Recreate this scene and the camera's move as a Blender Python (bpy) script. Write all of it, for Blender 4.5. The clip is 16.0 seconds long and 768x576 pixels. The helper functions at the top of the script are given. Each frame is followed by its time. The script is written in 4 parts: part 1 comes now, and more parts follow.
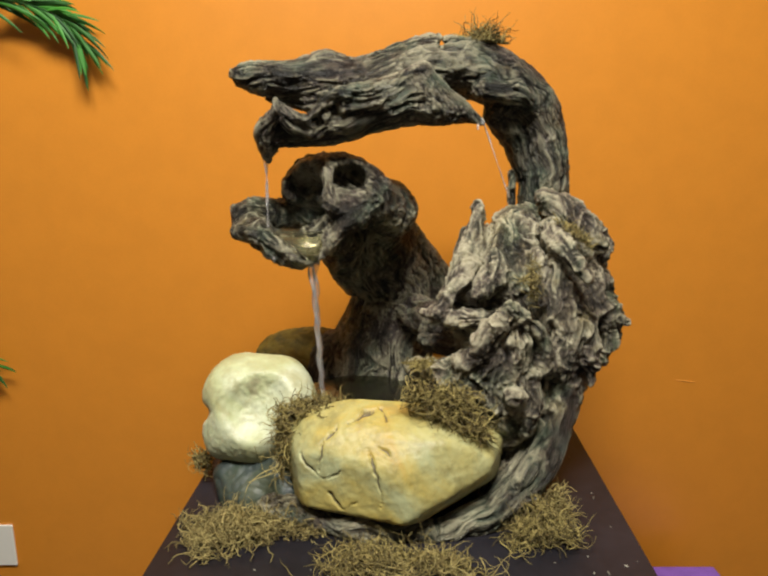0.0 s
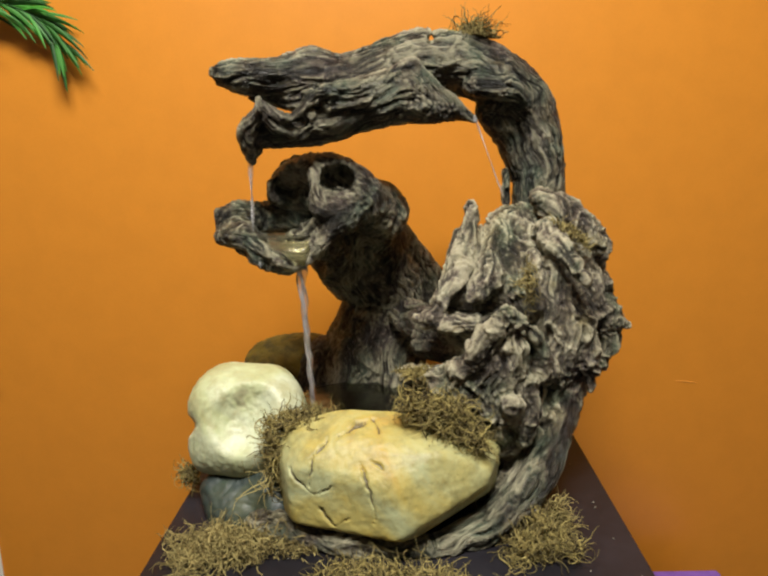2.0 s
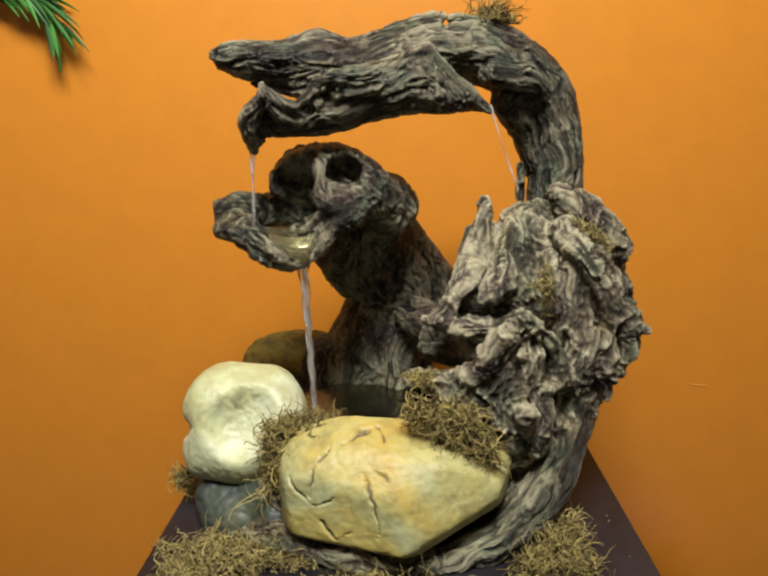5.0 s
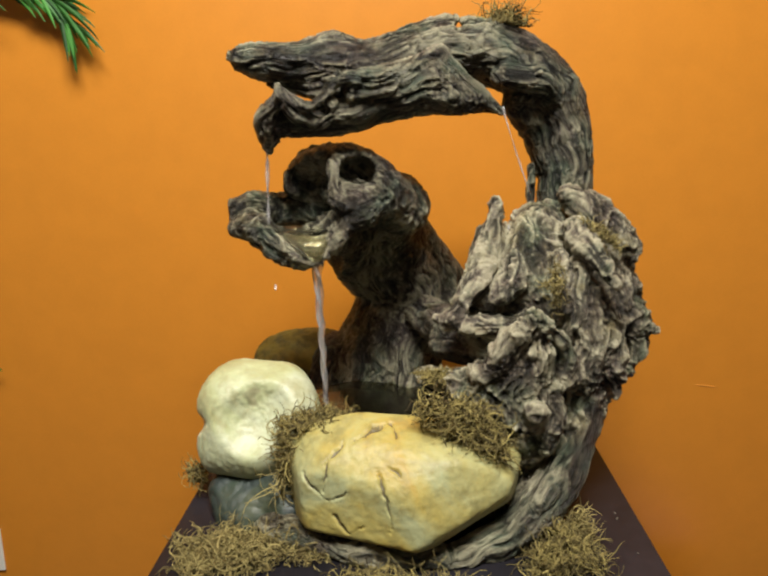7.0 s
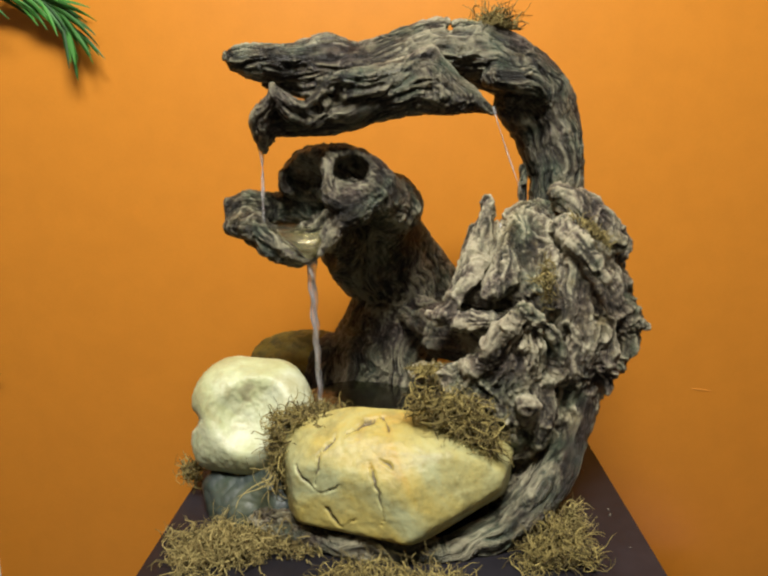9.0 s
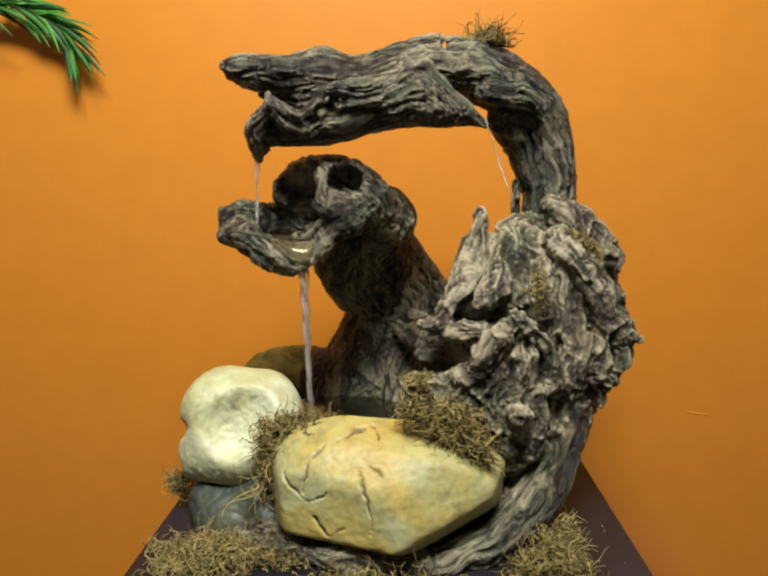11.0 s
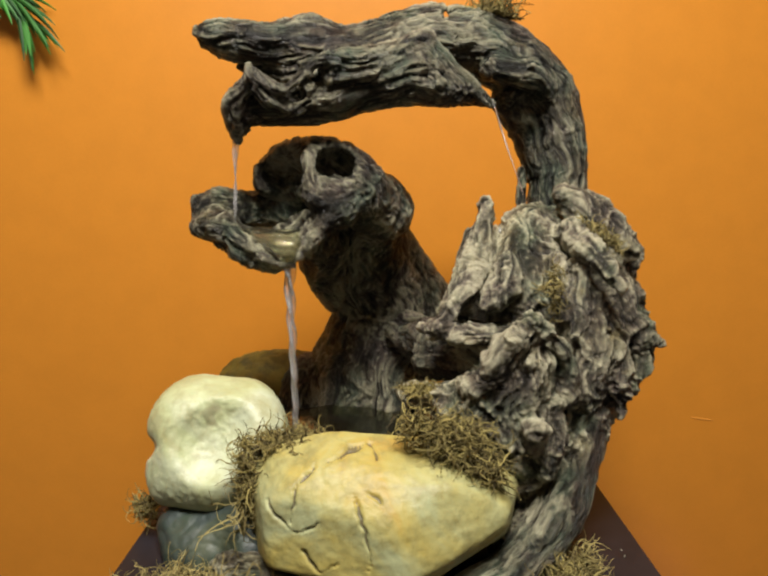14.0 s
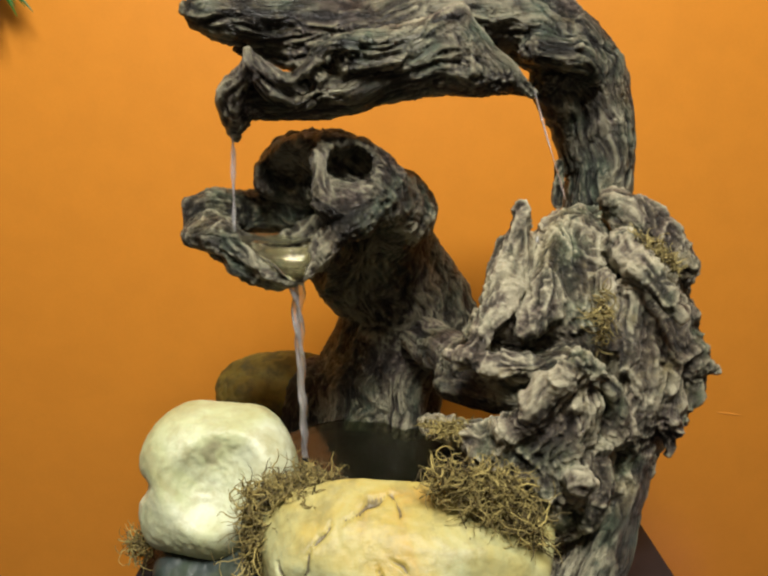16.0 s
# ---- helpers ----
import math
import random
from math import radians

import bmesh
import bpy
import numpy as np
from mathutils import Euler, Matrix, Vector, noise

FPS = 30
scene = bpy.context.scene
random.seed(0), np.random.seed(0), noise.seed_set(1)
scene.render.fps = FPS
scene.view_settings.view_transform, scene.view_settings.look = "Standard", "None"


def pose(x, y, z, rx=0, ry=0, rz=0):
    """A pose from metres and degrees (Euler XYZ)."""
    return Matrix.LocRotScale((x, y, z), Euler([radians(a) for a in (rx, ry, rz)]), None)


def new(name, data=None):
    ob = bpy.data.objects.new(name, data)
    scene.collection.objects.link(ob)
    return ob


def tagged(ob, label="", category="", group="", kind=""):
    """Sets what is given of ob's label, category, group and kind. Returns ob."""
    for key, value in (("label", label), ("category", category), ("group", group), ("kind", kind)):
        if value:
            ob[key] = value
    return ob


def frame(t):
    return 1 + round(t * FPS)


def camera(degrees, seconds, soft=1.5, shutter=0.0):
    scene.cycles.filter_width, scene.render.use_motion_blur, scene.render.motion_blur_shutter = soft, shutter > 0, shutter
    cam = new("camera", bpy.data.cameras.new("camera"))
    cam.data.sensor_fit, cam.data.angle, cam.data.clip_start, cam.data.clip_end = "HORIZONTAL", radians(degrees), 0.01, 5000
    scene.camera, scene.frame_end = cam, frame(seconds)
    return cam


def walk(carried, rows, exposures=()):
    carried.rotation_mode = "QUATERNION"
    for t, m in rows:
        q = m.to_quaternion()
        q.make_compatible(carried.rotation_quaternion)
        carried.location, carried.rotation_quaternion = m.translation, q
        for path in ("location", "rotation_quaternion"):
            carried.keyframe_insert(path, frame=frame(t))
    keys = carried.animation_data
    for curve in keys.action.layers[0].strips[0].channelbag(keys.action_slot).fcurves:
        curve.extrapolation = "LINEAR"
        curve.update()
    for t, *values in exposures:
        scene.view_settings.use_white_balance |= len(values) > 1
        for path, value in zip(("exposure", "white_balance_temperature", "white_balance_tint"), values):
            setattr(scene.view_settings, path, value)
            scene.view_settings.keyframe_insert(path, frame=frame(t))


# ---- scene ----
cam = camera(60.9, 16.0, 2.4)
METRES, EYE, TILT, LEAN, TURN = 0.5, 1.30, -12.7, 0.0, 0.0
ROWS = [
    (0.0, 0.0, 0.0, 0.0, 0.0, 0.0, -0.0),
    (0.5, 0.0001, -0.0005, 0.0023, -0.07, 0.18, 0.24),
    (1.0, -0.0017, 0.0158, 0.006, -0.17, 0.18, 0.6),
    (1.5, 0.0044, 0.0363, 0.0101, -0.38, 0.07, 0.54),
    (2.0, 0.0132, 0.0777, 0.0193, -0.43, -0.11, 0.84),
    (2.5, 0.0149, 0.1168, 0.033, -0.4, 0.08, 0.03),
    (3.0, 0.0099, 0.1434, 0.0491, -0.12, 0.13, -0.02),
    (3.5, 0.0126, 0.1771, 0.0558, -0.21, -0.38, -0.19),
    (4.0, 0.0055, 0.1921, 0.0528, -0.31, -0.99, 0.01),
    (6.5, -0.0231, 0.1601, 0.0467, -0.42, -1.18, -0.56),
    (7.0, -0.0315, 0.1574, 0.0463, -0.07, -1.11, -0.47),
    (7.5, -0.0295, 0.1691, 0.0344, -0.02, -0.94, -0.63),
    (8.0, -0.0159, 0.1501, 0.0118, 0.07, -0.61, -0.39),
    (10.5, 0.0017, 0.1378, -0.0688, -0.0, 2.88, -0.76),
    (11.0, 0.0087, 0.1411, -0.0982, -0.22, 3.74, -1.07),
    (11.5, 0.0071, 0.1541, -0.1249, -0.74, 4.59, -1.26),
    (12.0, -0.0048, 0.1777, -0.1414, -1.09, 5.06, -1.34),
    (12.5, -0.0156, 0.2153, -0.1496, -1.32, 4.4, -1.21),
    (13.0, -0.036, 0.2501, -0.1196, -1.99, 4.32, -1.51),
    (13.5, -0.0443, 0.297, -0.1018, -2.42, 4.22, -0.99),
    (14.0, -0.046, 0.3552, -0.0845, -2.46, 3.62, -0.93),
    (14.5, -0.061, 0.4185, -0.036, -3.09, 2.62, -1.08),
    (15.0, -0.0779, 0.468, 0.0178, -2.72, 1.11, -1.2),
    (15.5, -0.0878, 0.5255, 0.0622, -2.94, -0.8, -1.12),
    (16.0, -0.1036, 0.5708, 0.1193, -2.96, -1.81, -1.18),
]
walk(cam, [(t, pose(0, 0, EYE, TILT, LEAN, TURN) @ pose(METRES * x, METRES * y, METRES * z, 90 + pitch, roll, yaw)) for t, x, y, z, yaw, pitch, roll in ROWS])

# ---- world, lights ----
world = bpy.data.worlds.new("world")
scene.world = world
world.use_nodes = True
world.node_tree.nodes["Background"].inputs[0].default_value = (0.9, 0.95, 1.0, 1)
world.node_tree.nodes["Background"].inputs[1].default_value = 0.085
scene.view_settings.exposure = 0.0


def panel_lamp(x, y, power, sx, sy, color):
    data = bpy.data.lights.new("ceiling_panel_light", "AREA")
    data.shape, data.size, data.size_y, data.energy, data.color = "RECTANGLE", sx, sy, power, color
    ob = new("ceiling_panel_light", data)
    ob.matrix_world = pose(x, y, 3.02)
    return ob


panel_lamp(-0.08, 0.06, 115, 1.0, 0.55, (1.0, 0.95, 0.88))

# ---- materials ----


def mat(name):
    m = bpy.data.materials.new(name)
    m.use_nodes = True
    return m, m.node_tree.nodes, m.node_tree.links, m.node_tree.nodes["Principled BSDF"]


def node(nodes, kind, **values):
    n = nodes.new(kind)
    for key, value in values.items():
        n.inputs[key.replace("_", " ")].default_value = value
    return n


def ramp(nodes, links, source, stops):
    r = nodes.new("ShaderNodeValToRGB")
    while len(r.color_ramp.elements) < len(stops):
        r.color_ramp.elements.new(0.5)
    for e, (at, c) in zip(r.color_ramp.elements, stops):
        e.position, e.color = at, (*c, 1)
    links.new(source, r.inputs[0])
    return r.outputs[0]


def mix(nodes, links, fac, a, b, mode="MIX"):
    m = nodes.new("ShaderNodeMix")
    m.data_type, m.blend_type = "RGBA", mode
    for socket, value in ((m.inputs[0], fac), (m.inputs[6], a), (m.inputs[7], b)):
        if hasattr(value, "is_linked"):
            links.new(value, socket)
        elif isinstance(value, tuple):
            socket.default_value = (*value, 1)
        else:
            socket.default_value = value
    return m.outputs[2]


def bump(nodes, links, height, strength, distance, shader):
    b = node(nodes, "ShaderNodeBump", Strength=strength, Distance=distance)
    links.new(height, b.inputs["Height"])
    links.new(b.outputs[0], shader.inputs["Normal"])


def plain(name, color, rough, scale=40.0, vary=0.15, relief=0.2, metal=0.0, depth=0.001):
    m, ns, ls, p = mat(name)
    co = ns.new("ShaderNodeTexCoord")
    big = node(ns, "ShaderNodeTexNoise", Scale=scale * 0.12, Detail=5.0)
    small = node(ns, "ShaderNodeTexNoise", Scale=scale, Detail=8.0)
    ls.new(co.outputs["Object"], big.inputs["Vector"])
    ls.new(co.outputs["Object"], small.inputs["Vector"])
    dark = tuple(c * (1 - vary) for c in color)
    light = tuple(min(1.0, c * (1 + vary)) for c in color)
    a = ramp(ns, ls, big.outputs[0], [(0.35, dark), (0.65, light)])
    ls.new(mix(ns, ls, 0.35, a, ramp(ns, ls, small.outputs[0], [(0.3, dark), (0.7, light)])), p.inputs["Base Color"])
    p.inputs["Roughness"].default_value = rough
    p.inputs["Metallic"].default_value = metal
    bump(ns, ls, small.outputs[0], relief, depth, p)
    return m


def wood_material(name, dark, mid, light, tint, flaky=False):
    """Painted resin driftwood: streaks along the grain, darker low in the relief, paler on ridges and convex edges,
    greenish and violet stains.
    """
    m, ns, ls, p = mat(name)
    grain = ns.new("ShaderNodeAttribute")
    grain.attribute_name = "grain"
    ridge = ns.new("ShaderNodeAttribute")
    ridge.attribute_name = "ridge"
    co = ns.new("ShaderNodeTexCoord")
    streak = node(ns, "ShaderNodeTexNoise", Scale=3.2, Detail=9.0, Roughness=0.68)
    if flaky:
        streak.inputs["Scale"].default_value = 75.0
        streak.inputs["Distortion"].default_value = 0.8
    ls.new(co.outputs["Object"] if flaky else grain.outputs["Vector"], streak.inputs["Vector"])
    patch = node(ns, "ShaderNodeTexNoise", Scale=17.0, Detail=6.0, Roughness=0.6)
    ls.new(co.outputs["Object"], patch.inputs["Vector"])
    patch2 = node(ns, "ShaderNodeTexNoise", Scale=11.0, Detail=5.0, Roughness=0.6)
    shift = node(ns, "ShaderNodeMapping", Location=(3.1, 7.7, 1.3))
    ls.new(co.outputs["Object"], shift.inputs["Vector"])
    ls.new(shift.outputs[0], patch2.inputs["Vector"])
    fine = node(ns, "ShaderNodeTexNoise", Scale=420.0, Detail=3.0)
    ls.new(co.outputs["Object"], fine.inputs["Vector"])
    base = ramp(ns, ls, streak.outputs[0], [(0.32, dark), (0.52, mid), (0.75, light)])
    fibre = node(ns, "ShaderNodeTexNoise", Scale=1.5, Detail=6.0, Roughness=0.6, Distortion=0.4)
    ls.new(grain.outputs["Vector"], fibre.inputs["Vector"])
    split = ramp(ns, ls, fibre.outputs[0], [(0.455, (1, 1, 1)), (0.495, (0.08, 0.08, 0.08)), (0.505, (0.08, 0.08, 0.08)), (0.56, (1, 1, 1))])
    stained = mix(ns, ls, ramp(ns, ls, patch.outputs[0], [(0.47, (0, 0, 0)), (0.62, (0.8, 0.8, 0.8))]), base, tint[0], "MIX")
    stained = mix(ns, ls, ramp(ns, ls, patch2.outputs[0], [(0.5, (0, 0, 0)), (0.64, (0.75, 0.75, 0.75))]), stained, tint[1], "MIX")
    patch3 = node(ns, "ShaderNodeTexNoise", Scale=14.0, Detail=7.0, Roughness=0.7)
    shift3 = node(ns, "ShaderNodeMapping", Location=(9.3, 2.7, 5.9))
    ls.new(co.outputs["Object"], shift3.inputs["Vector"])
    ls.new(shift3.outputs[0], patch3.inputs["Vector"])
    stained = mix(ns, ls, ramp(ns, ls, patch3.outputs[0], [(0.54, (0, 0, 0)), (0.7, (0.65, 0.65, 0.65))]), stained, tint[3], "MIX")
    grit = node(ns, "ShaderNodeTexNoise", Scale=150.0, Detail=8.0, Roughness=0.75)
    ls.new(co.outputs["Object"], grit.inputs["Vector"])
    stained = mix(ns, ls, 0.8, stained, ramp(ns, ls, grit.outputs[0], [(0.35, (0.45, 0.42, 0.40)), (0.5, (0.95, 0.95, 0.95)), (0.65, (1.6, 1.58, 1.5))]), "MULTIPLY")
    # Colour follows relief: pale on high ridges and convex edges, dark in low grooves.
    crest_pale = ramp(ns, ls, ridge.outputs["Fac"], [(0.0, (0.0, 0.0, 0.0)), (0.52, (0.04, 0.04, 0.04)), (0.95, (0.55, 0.55, 0.55))])
    paled = mix(ns, ls, crest_pale, stained, tint[2])
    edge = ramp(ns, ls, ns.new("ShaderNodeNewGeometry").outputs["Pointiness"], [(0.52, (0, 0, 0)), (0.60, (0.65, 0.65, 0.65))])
    paled = mix(ns, ls, edge, paled, tint[2])
    low_dark = ramp(ns, ls, ridge.outputs["Fac"], [(0.0, (0.14, 0.13, 0.12)), (0.25, (0.38, 0.36, 0.34)), (0.5, (1, 1, 1))])
    darkened = mix(ns, ls, 1.0, paled, low_dark, "MULTIPLY")
    ls.new(mix(ns, ls, 0.1 if flaky else 0.25, darkened, split, "MULTIPLY"), p.inputs["Base Color"])
    p.inputs["Roughness"].default_value = 0.40
    deep = ns.new("ShaderNodeMath")
    deep.operation = "MULTIPLY_ADD"
    ls.new(split, deep.inputs[0])
    deep.inputs[1].default_value = 0.1 if flaky else 0.45
    ls.new(streak.outputs[0], deep.inputs[2])
    add = ns.new("ShaderNodeMath")
    add.operation = "MULTIPLY_ADD"
    ls.new(fine.outputs[0], add.inputs[0])
    add.inputs[1].default_value = 0.25
    ls.new(deep.outputs[0], add.inputs[2])
    rough = ns.new("ShaderNodeMath")
    rough.operation = "MULTIPLY_ADD"
    ls.new(grit.outputs[0], rough.inputs[0])
    rough.inputs[1].default_value = 0.9
    ls.new(add.outputs[0], rough.inputs[2])
    bump(ns, ls, rough.outputs[0], 1.0, 0.005, p)
    return m


def stone_material(name, stops, stain, crack, rough):
    m, ns, ls, p = mat(name)
    co = ns.new("ShaderNodeTexCoord")
    ridge = ns.new("ShaderNodeAttribute")
    ridge.attribute_name = "ridge"
    big = node(ns, "ShaderNodeTexNoise", Scale=9.0, Detail=6.0, Roughness=0.55, Distortion=0.6)
    mid = node(ns, "ShaderNodeTexNoise", Scale=38.0, Detail=8.0, Roughness=0.65)
    fine = node(ns, "ShaderNodeTexNoise", Scale=260.0, Detail=4.0)
    for n in (big, mid, fine):
        ls.new(co.outputs["Object"], n.inputs["Vector"])
    base = ramp(ns, ls, big.outputs[0], stops)
    spots = ramp(ns, ls, mid.outputs[0], [(0.47, (0, 0, 0)), (0.66, (0.75, 0.75, 0.75))])
    c = mix(ns, ls, spots, base, stain)
    c = mix(ns, ls, ramp(ns, ls, ridge.outputs["Fac"], [(0.0, (1, 1, 1)), (0.35, (0.75, 0.75, 0.75)), (0.6, (0, 0, 0))]), c, crack)
    ls.new(c, p.inputs["Base Color"])
    p.inputs["Roughness"].default_value = rough
    add = ns.new("ShaderNodeMath")
    add.operation = "MULTIPLY_ADD"
    ls.new(fine.outputs[0], add.inputs[0])
    add.inputs[1].default_value = 0.2
    ls.new(mid.outputs[0], add.inputs[2])
    bump(ns, ls, add.outputs[0], 0.5, 0.003, p)
    return m


def glassy(name, color, rough=0.02, ior=1.33):
    m, ns, ls, p = mat(name)
    p.inputs["Base Color"].default_value = (*color, 1)
    p.inputs["Roughness"].default_value = rough
    p.inputs["IOR"].default_value = ior
    p.inputs["Transmission Weight"].default_value = 1.0
    co = ns.new("ShaderNodeTexCoord")
    ripple = node(ns, "ShaderNodeTexNoise", Scale=110.0, Detail=3.0)
    ls.new(co.outputs["Object"], ripple.inputs["Vector"])
    bump(ns, ls, ripple.outputs[0], 0.5, 0.003, p)
    return m


WALL = plain("orange_wall_paint", (0.66, 0.250, 0.024), 0.42, 160.0, 0.035, 0.12)
WHITE = plain("white_paint", (0.78, 0.77, 0.74), 0.6, 60.0, 0.03, 0.1)
TAUPE = plain("taupe_paint", (0.22, 0.20, 0.18), 0.7, 60.0, 0.05, 0.1)
CARPET = plain("dark_carpet", (0.10, 0.09, 0.085), 0.95, 300.0, 0.3, 0.6)
TABLE = plain("black_laminate", (0.012, 0.011, 0.014), 0.45, 50.0, 0.5, 0.15)
TABLE.node_tree.nodes["Principled BSDF"].inputs["Specular IOR Level"].default_value = 0.3
PLASTIC = plain("ivory_plastic", (0.80, 0.80, 0.72), 0.35, 30.0, 0.03, 0.05)
SLOT = plain("dark_slot", (0.03, 0.03, 0.03), 0.6)
PURPLE = plain("purple_fabric", (0.20, 0.09, 0.42), 0.85, 200.0, 0.2, 0.5)
DRIFT = wood_material("driftwood_paint", (0.036, 0.030, 0.022), (0.088, 0.076, 0.052), (0.158, 0.145, 0.098),
                      ((0.060, 0.098, 0.066), (0.098, 0.070, 0.066), (0.50, 0.48, 0.32), (0.20, 0.168, 0.075)))
BARK = wood_material("flaking_bark_paint", (0.052, 0.042, 0.030), (0.132, 0.111, 0.076), (0.245, 0.225, 0.148),
                     ((0.100, 0.135, 0.080), (0.130, 0.098, 0.082), (0.66, 0.62, 0.42), (0.32, 0.27, 0.12)), True)
YELLOW = stone_material("yellow_stone_paint", [(0.32, (0.41, 0.25, 0.045)), (0.44, (0.39, 0.315, 0.08)), (0.53, (0.39, 0.355, 0.13)), (0.64, (0.36, 0.38, 0.20))],
                        (0.23, 0.205, 0.07), (0.07, 0.055, 0.030), 0.52)
PALE = stone_material("pale_stone_paint", [(0.32, (0.33, 0.33, 0.15)), (0.45, (0.43, 0.47, 0.26)), (0.6, (0.51, 0.55, 0.38)), (0.75, (0.40, 0.40, 0.22))],
                      (0.33, 0.32, 0.17), (0.27, 0.26, 0.15), 0.5)
GREY = stone_material("grey_stone_paint", [(0.3, (0.016, 0.024, 0.024)), (0.5, (0.034, 0.048, 0.043)), (0.7, (0.075, 0.088, 0.05))],
                      (0.04, 0.06, 0.04), (0.02, 0.02, 0.02), 0.5)
OLIVE = stone_material("olive_stone_paint", [(0.3, (0.08, 0.065, 0.016)), (0.5, (0.19, 0.15, 0.032)), (0.7, (0.28, 0.24, 0.06))],
                       (0.06, 0.06, 0.03), (0.02, 0.02, 0.02), 0.55)
OLIVE.node_tree.nodes["Principled BSDF"].inputs["Specular IOR Level"].default_value = 0.15
WATER = glassy("water", (0.97, 0.97, 0.97), 0.06)
WATER.node_tree.nodes["Principled BSDF"].inputs["Transmission Weight"].default_value = 0.76
FILM = glassy("wet_film", (0.84, 0.82, 0.60), 0.07)
FILM.node_tree.nodes["Principled BSDF"].inputs["Transmission Weight"].default_value = 0.97
POND = glassy("pond_water", (0.55, 0.55, 0.45), 0.03)
POND.node_tree.nodes["Bump"].inputs["Strength"].default_value = 0.12


def leaf_material(name, low, high, rough, single=False):
    m, ns, ls, p = mat(name)
    source = ns.new("ShaderNodeObjectInfo" if single else "ShaderNodeNewGeometry").outputs["Random" if single else "Random Per Island"]
    ls.new(ramp(ns, ls, source, [(0.0, low), (1.0, high)]), p.inputs["Base Color"])
    p.inputs["Roughness"].default_value = rough
    return m


MOSS = leaf_material("dry_moss", (0.10, 0.075, 0.022), (0.36, 0.30, 0.11), 0.9)
MOSS_BROWN = leaf_material("brown_moss", (0.05, 0.036, 0.012), (0.33, 0.27, 0.085), 0.9)
LEAF = leaf_material("palm_leaf", (0.012, 0.065, 0.010), (0.055, 0.27, 0.025), 0.6, True)

# ---- building helpers ----


def part(name, bm, material, parent=None, label="", smooth=False):
    me = bpy.data.meshes.new(name)
    bm.to_mesh(me)
    bm.free()
    me.materials.append(material)
    if smooth:
        me.polygons.foreach_set("use_smooth", [True] * len(me.polygons))
    ob = new(name, me)
    ob.parent = parent
    return tagged(ob, label)


def box(bm, x0, y0, z0, x1, y1, z1, bevel=0.0):
    made = bmesh.ops.create_cube(bm, size=1, matrix=Matrix.Translation(((x0 + x1) / 2, (y0 + y1) / 2, (z0 + z1) / 2)) @ Matrix.Diagonal((x1 - x0, y1 - y0, z1 - z0, 1)))
    if bevel:
        edges = list({e for v in made["verts"] for e in v.link_edges})
        bmesh.ops.bevel(bm, geom=edges, offset=bevel, segments=3, affect="EDGES", profile=0.5)
    return bm


def slab(name, size, material, parent=None, label="", bevel=0.0):
    return part(name, box(bmesh.new(), *size, bevel), material, parent, label)


PERM = np.random.RandomState(7).permutation(512).astype(np.int64)
GRAD = np.random.RandomState(8).normal(size=(512, 3))
GRAD /= np.linalg.norm(GRAD, axis=1)[:, None]


def gnoise(p):
    """Gradient noise in three dimensions, about -0.7 to 0.7."""
    i = np.floor(p).astype(np.int64)
    f = p - i
    w = f * f * f * (f * (f * 6 - 15) + 10)
    out = 0
    for a in (0, 1):
        for b in (0, 1):
            for c in (0, 1):
                h = PERM[(PERM[(PERM[(i[:, 0] + a) & 511] + i[:, 1] + b) & 511] + i[:, 2] + c) & 511]
                g = (GRAD[h] * (f - (a, b, c))).sum(1)
                out = out + g * np.where(a, w[:, 0], 1 - w[:, 0]) * np.where(b, w[:, 1], 1 - w[:, 1]) * np.where(c, w[:, 2], 1 - w[:, 2])
    return out


def spline(points, steps=6):
    """Catmull-Rom through points of (x, y, z, radius)."""
    p = np.array(points, float)
    p = np.vstack([2 * p[0] - p[1], p, 2 * p[-1] - p[-2]])
    out = []
    for k in range(1, len(p) - 2):
        for s in range(steps):
            t = s / steps
            a, b, c, d = p[k - 1:k + 3]
            out.append(0.5 * (2 * b + (c - a) * t + (2 * a - 5 * b + 4 * c - d) * t * t + (3 * b - a - 3 * c + d) * t ** 3))
    out.append(p[-2])
    out = np.array(out)
    out[:, 3] = np.maximum(out[:, 3], 0.002)
    return out


def limb(group, *points):
    """Adds a limb, a row of centres with their radii, to a group."""
    group.append(points)


